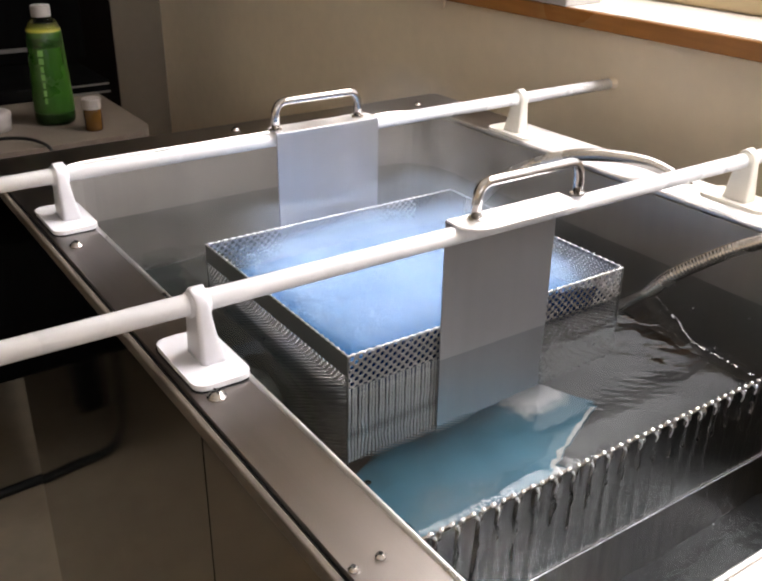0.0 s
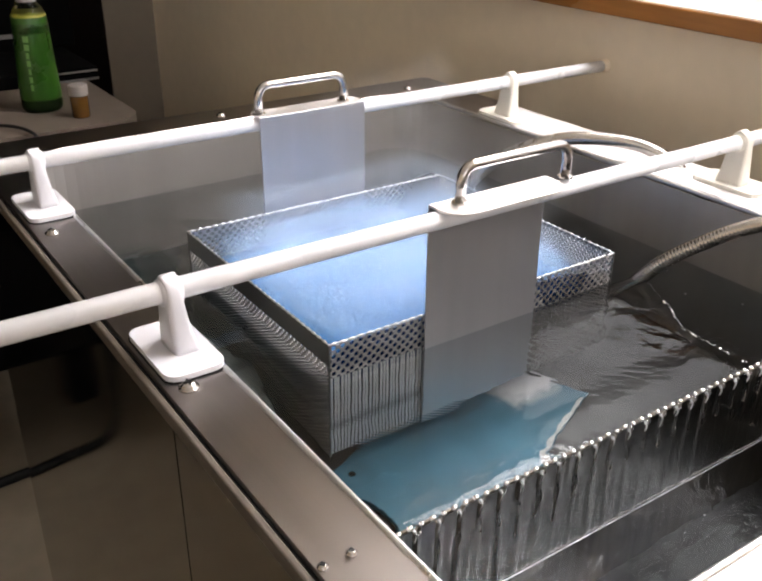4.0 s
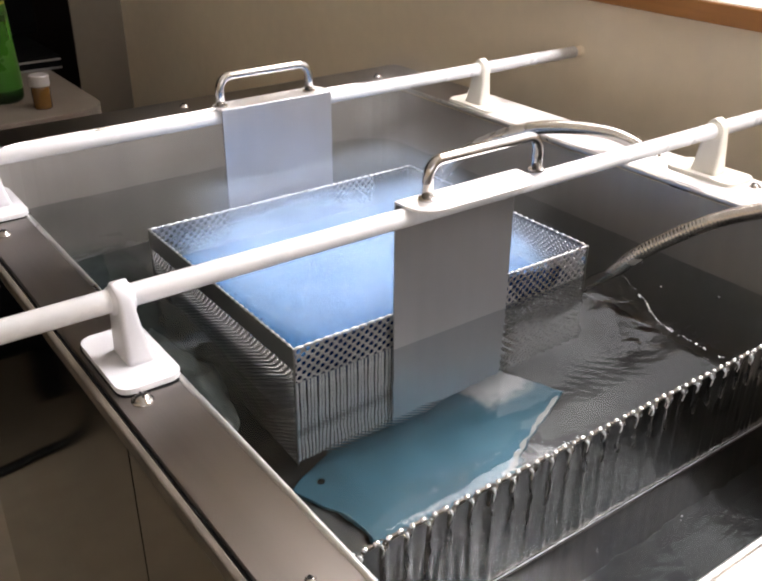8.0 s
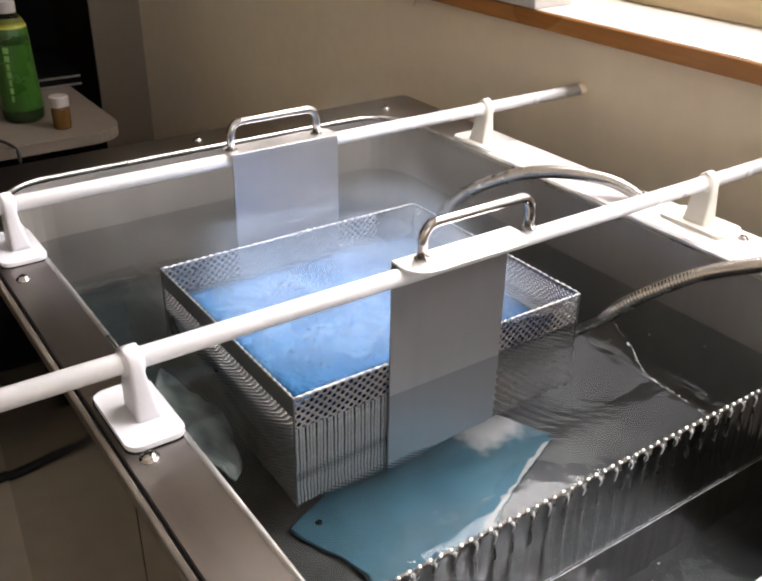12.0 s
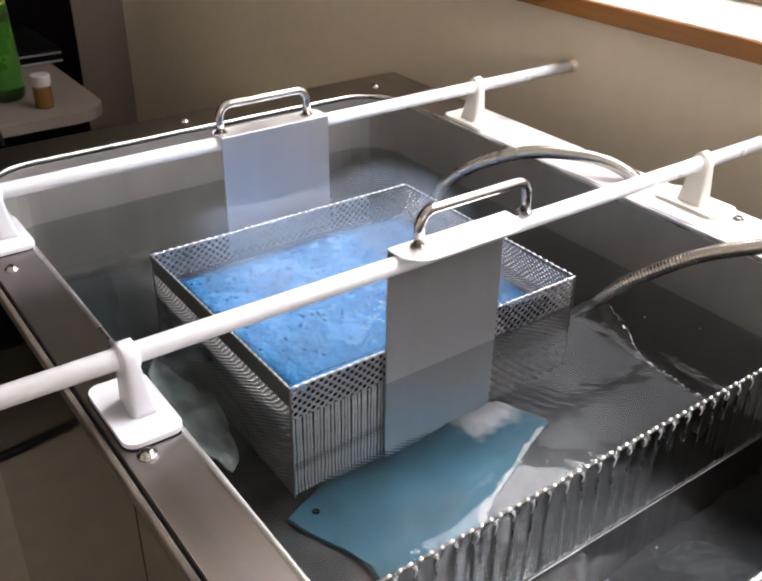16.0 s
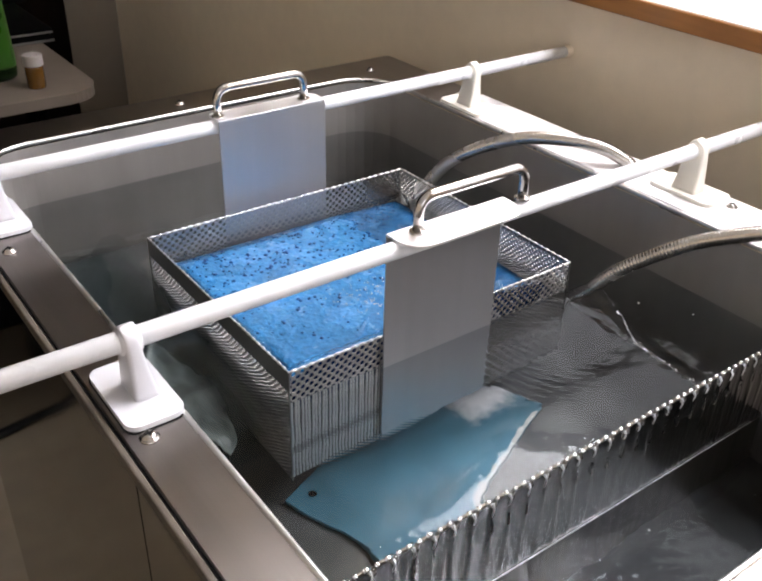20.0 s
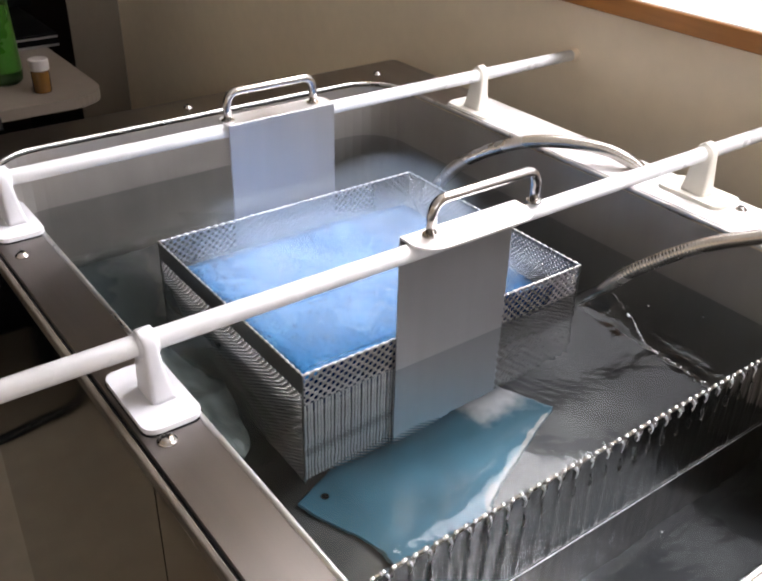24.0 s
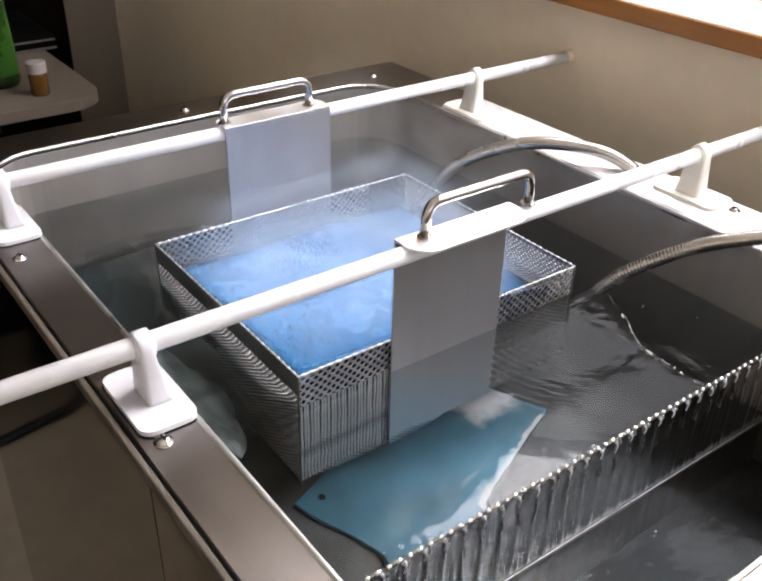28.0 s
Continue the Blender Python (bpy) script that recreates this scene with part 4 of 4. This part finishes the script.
part("label", lathe([(0.0322, 0.020), (0.0325, 0.022), (0.0268, 0.146), (0.0264, 0.148)], sides=32), GREEN, bottle, smooth=True)
part("label_band", lathe([(0.0279, 0.124), (0.0281, 0.125), (0.0275, 0.138), (0.0273, 0.139)], sides=32), DKGREEN, bottle, smooth=True)
part("label_edge", lathe([(0.0267, 0.1478), (0.0269, 0.149), (0.0263, 0.1515)], sides=32), YELLOW, bottle, smooth=True)
part("cap", lathe([(0.0145, 0.170), (0.0150, 0.171), (0.0150, 0.186), (0.0140, 0.1875)], sides=28), CAPDULL, bottle, smooth=False)
bars = bmesh.new()
for k in range(7):
    a0 = radians(-124)
    z0 = 0.112 - k * 0.0125
    wide = (9, 8, 5, 6, 4, 5, 4)[k]

    def skin(z):
        return 0.0329 - 0.0057 * (z - 0.022) / 0.124
    for (fa, fb) in ((-1, -0.3), (-0.3, 0.3), (0.3, 1)):
        a, b = a0 + radians(wide * fa), a0 + radians(wide * fb)
        q = [bars.verts.new((skin(z) * math.cos(t), skin(z) * math.sin(t), z)) for t, z in ((a, z0), (b, z0), (b, z0 + 0.0095), (a, z0 + 0.0095))]
        bars.faces.new(q)
part("label_print", bars, LABELINK, bottle, "pale unreadable label print")

small = thing("small_bottle", 0.408, 1.420, TABLE_Z, "small amber bottle with a white screw cap", "bottle")
part("body", lathe([(0.0130, 0), (0.0140, 0.002), (0.0140, 0.031), (0.0125, 0.036)], sides=24), AMBER, small, smooth=True)
part("cap", lathe([(0.0145, 0.035), (0.0150, 0.036), (0.0150, 0.050), (0.0140, 0.0515)], sides=24), CAPDULL, small)

white_thing = thing("plastic_cup", 0.270, 1.49, TABLE_Z, "small white plastic cup on the table", "cup")
part("cup", lathe([(0.020, 0), (0.026, 0.003), (0.028, 0.030), (0.024, 0.033)], sides=24), CAPDULL, white_thing, smooth=True)

cable = thing("table_cable", 0.30, 1.40, TABLE_Z, "thin black cable looping on the table", "cable")
part("cord", tube(smooth_path([(-0.12, 0.0, 0.004), (-0.06, 0.02, 0.006), (-0.01, 0.0, 0.008), (0.015, -0.05, 0.004), (0.018, -0.062, -0.02)], 8), 0.0026, 8), BLACK, cable, smooth=True)

gear = thing("equipment_rack", 0.20, 1.90, TABLE_Z, "black electronic equipment with silver edge strips", "equipment")
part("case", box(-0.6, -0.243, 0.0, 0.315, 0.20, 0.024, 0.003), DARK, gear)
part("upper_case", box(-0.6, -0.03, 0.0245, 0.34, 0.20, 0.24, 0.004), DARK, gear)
part("strip", box(0.20, -0.2465, 0.0165, 0.313, -0.2432, 0.0195), STEEL, gear, "silver edge strip")
part("strip", box(0.215, -0.2465, 0.0015, 0.314, -0.2432, 0.0050), STEEL, gear, "silver edge strip")
part("strip", box(-0.1, -0.0335, 0.050, 0.225, -0.0302, 0.058), STEEL, gear, "silver edge strip")

# ---- on the sill ----
carton = thing("sill_box", 0.93, 0.95, 1.0275, "grey cardboard box standing on the window sill", "box")
part("carton", box(-0.065, -0.104, 0.0002, 0.000, 0.20, 0.060, 0.002), CARD, carton)
cordt = thing("knotted_string", 0.866, 1.10, 1.015, "knotted pale cord hanging over the sill edge", "cord")
part("strand", tube(smooth_path([(0.006, 0, 0.03), (0.0, 0.002, 0.006), (-0.002, -0.003, -0.014), (-0.001, 0.004, -0.022)], 6), 0.0016, 6), CORD, cordt)
part("strand", tube(smooth_path([(0.006, 0.004, 0.03), (0.0, 0.008, 0.008), (-0.002, 0.001, -0.008), (-0.001, -0.002, -0.018)], 6), 0.0014, 6), CORD, cordt)


# ---- steam ----
def wisp(x, y, z, sx, sy, tilt, seed, mat=STEAM):
    nx, ny = 16, 16

    def h(u, v):
        return 0.05 * max(sx, sy) * noise.noise((u * 9 + seed, v * 9, seed * 1.3))
    bm = water_sheet(-sx / 2, -sy / 2, sx / 2, sy / 2, 0, nx, ny, h)
    ob = part("steam_wisp", bm, mat, smooth=True)
    ob.visible_shadow = False
    tagged(ob, "thin pale steam drifting over the warm bath", "steam", "steam wisps", "stuff")
    ob.matrix_basis = pose(x, y, z, *tilt)
    return ob


LAYERS = [(0.456, 0.620, 0.8405, 0.315, 0.268, (0, 0, 1), 1.0), (0.455, 0.622, 0.849, 0.312, 0.266, (-1, 1, 1), 3.0),
          (0.460, 0.628, 0.857, 0.32, 0.27, (1, -1, -1), 4.0), (0.47, 0.67, 0.872, 0.29, 0.19, (10, 0, 4), 5.0)]
EARLY = [(0.456, 0.617, 0.8425, 0.300, 0.256, (0, 0, 0), 31.0), (0.457, 0.618, 0.853, 0.298, 0.254, (0, 0, 0), 32.0)]
TALL = [(0.60, 0.84, 0.88, 0.16, 0.18, (75, 0, -20), 7.0), (0.63, 0.80, 0.88, 0.13, 0.18, (80, 0, 15), 8.0), (0.36, 0.82, 0.87, 0.20, 0.14, (70, 0, -25), 9.0),
        (0.57, 0.62, 0.89, 0.16, 0.14, (75, 0, -35), 10.0),
        (0.56, 0.80, 0.88, 0.15, 0.17, (78, 0, -38), 11.0), (0.61, 0.74, 0.885, 0.12, 0.16, (74, 0, -30), 12.0), (0.47, 0.70, 0.875, 0.18, 0.12, (70, 0, -32), 13.0)]
cloud = []
# translucent sheets put the water's fade with depth into their colour
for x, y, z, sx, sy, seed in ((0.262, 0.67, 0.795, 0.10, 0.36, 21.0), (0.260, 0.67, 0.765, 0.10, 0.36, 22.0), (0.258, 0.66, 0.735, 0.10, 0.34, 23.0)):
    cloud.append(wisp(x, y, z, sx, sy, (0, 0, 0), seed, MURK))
    tagged(cloud[-1], "grey-green sheets imitating haze in the bath water", "water haze", "water haze", "stuff")
layers = [wisp(*row) for row in LAYERS]
early = [wisp(*row, STEAM_DENSE) for row in EARLY]
tall = [wisp(*row, STEAM_THIN) for row in TALL]

# a bubble that rises from the bed and drifts over the weir
bubble = thing("water_bubble", 0.47, 0.47, BED + 0.002, "small clear bubble floating on the bath", "bubble")
shell = part("shell", lathe([(0.0055, 0.0), (0.0053, 0.0016), (0.0044, 0.0034), (0.0028, 0.0046), (0.0008, 0.0051)], sides=20), WATER2, bubble, smooth=True)
shell.visible_shadow = False


# ---- motion ----
def motions():
    # the bath's ripples slip sideways under the rim
    walk(bath, [(k * 0.5, pose(0.018 * math.sin(k * 0.83), 0, 0)) for k in range(57)])
    walk(low, [(k * 0.5, pose(0.014 * math.sin(k * 0.7 + 1), 0.004 * math.sin(k * 1.1), 0)) for k in range(57)])
    walk(bubble, [(0.0, pose(0.47, 0.60, BED + 0.010)), (8.2, pose(0.47, 0.60, BED + 0.010)), (8.8, pose(0.42, 0.43, BED + 0.03)), (9.1, pose(0.397, 0.403, WATERLINE)), (9.4, pose(0.381, 0.378, WATERLINE)),
                  (9.6, pose(0.373, 0.365, WATERLINE)), (10.0, pose(0.362, 0.347, WATERLINE)), (10.2, pose(0.357, 0.334, WATERLINE + 0.002)), (10.4, pose(0.355, 0.312, 0.80)), (10.6, pose(0.355, 0.30, LOW_WATER - 0.03)), (28.0, pose(0.355, 0.27, BED + 0.004))])
    # steam sheets hang over the mat, sink under it out of sight, rise again
    for i, (ob, row) in enumerate(zip(layers, LAYERS)):
        x, y, z, _, _, tilt, seed = row
        rows = []
        for k in range(57):
            t = k * 0.5
            away = 0.0
            begin = 15.0 + 0.3 * i
            if begin < t < 24.0:
                away = min(1.0, (t - begin) / 1.5, (24.0 - t) / (1.6 + 0.1 * i))
                away = away * away * (3 - 2 * away)
            sway = 0.007 * math.sin(t * 1.5 + seed * 2.1)
            rows.append((t, pose(x + sway * (1 - away), y + 0.005 * math.cos(t * 0.7 + seed) * (1 - away), z + (0.003 * math.sin(t * 1.3 + seed)) * (1 - away) + (0.772 + 0.003 * i - z) * away,
                                 tilt[0] * (1 - away), tilt[1] * (1 - away), tilt[2] + 1.5 * math.sin(t * 0.8 + seed))))
        walk(ob, rows)
    # the thick first steam sheets sink under the mat, out of sight
    for i, (ob, row) in enumerate(zip(early, EARLY)):
        x, y, z, _, _, tilt, seed = row
        rows = []
        for k in range(57):
            t = k * 0.5
            away = max(0.0, min(1.0, (t - 8.6 - 0.4 * i) / 1.8))
            away = away * away * (3 - 2 * away)
            rows.append((t, pose(x + 0.003 * math.sin(t * 1.2 + seed) * (1 - away), y + 0.002 * math.cos(t * 0.8 + seed) * (1 - away), z * (1 - away) + (0.768 + 0.002 * i) * away,
                                 tilt[0] * (1 - away), tilt[1] * (1 - away), tilt[2] + 0.6 * math.sin(t * 0.7 + seed))))
        walk(ob, rows)
    for ob, row in zip(tall, TALL):
        x, y, z, _, _, tilt, seed = row
        rows = []
        for k in range(57):
            t = k * 0.5
            away = max(0.0, min(1.0, (t - 15.0) / 1.5, (25.0 - t) / 1.6))
            away = away * away * (3 - 2 * away)
            rows.append((t, pose(x + 0.022 * math.sin(k * 0.63 + seed), y + 0.012 * math.cos(k * 0.41 + seed), (z + 0.018 * math.sin(k * 0.57 + seed * 2)) * (1 - away) + 0.70 * away,
                                 tilt[0] * (1 - away), tilt[1] * (1 - away), tilt[2] + 14 * math.sin(k * 0.19 + seed))))
        walk(ob, rows)


motions()
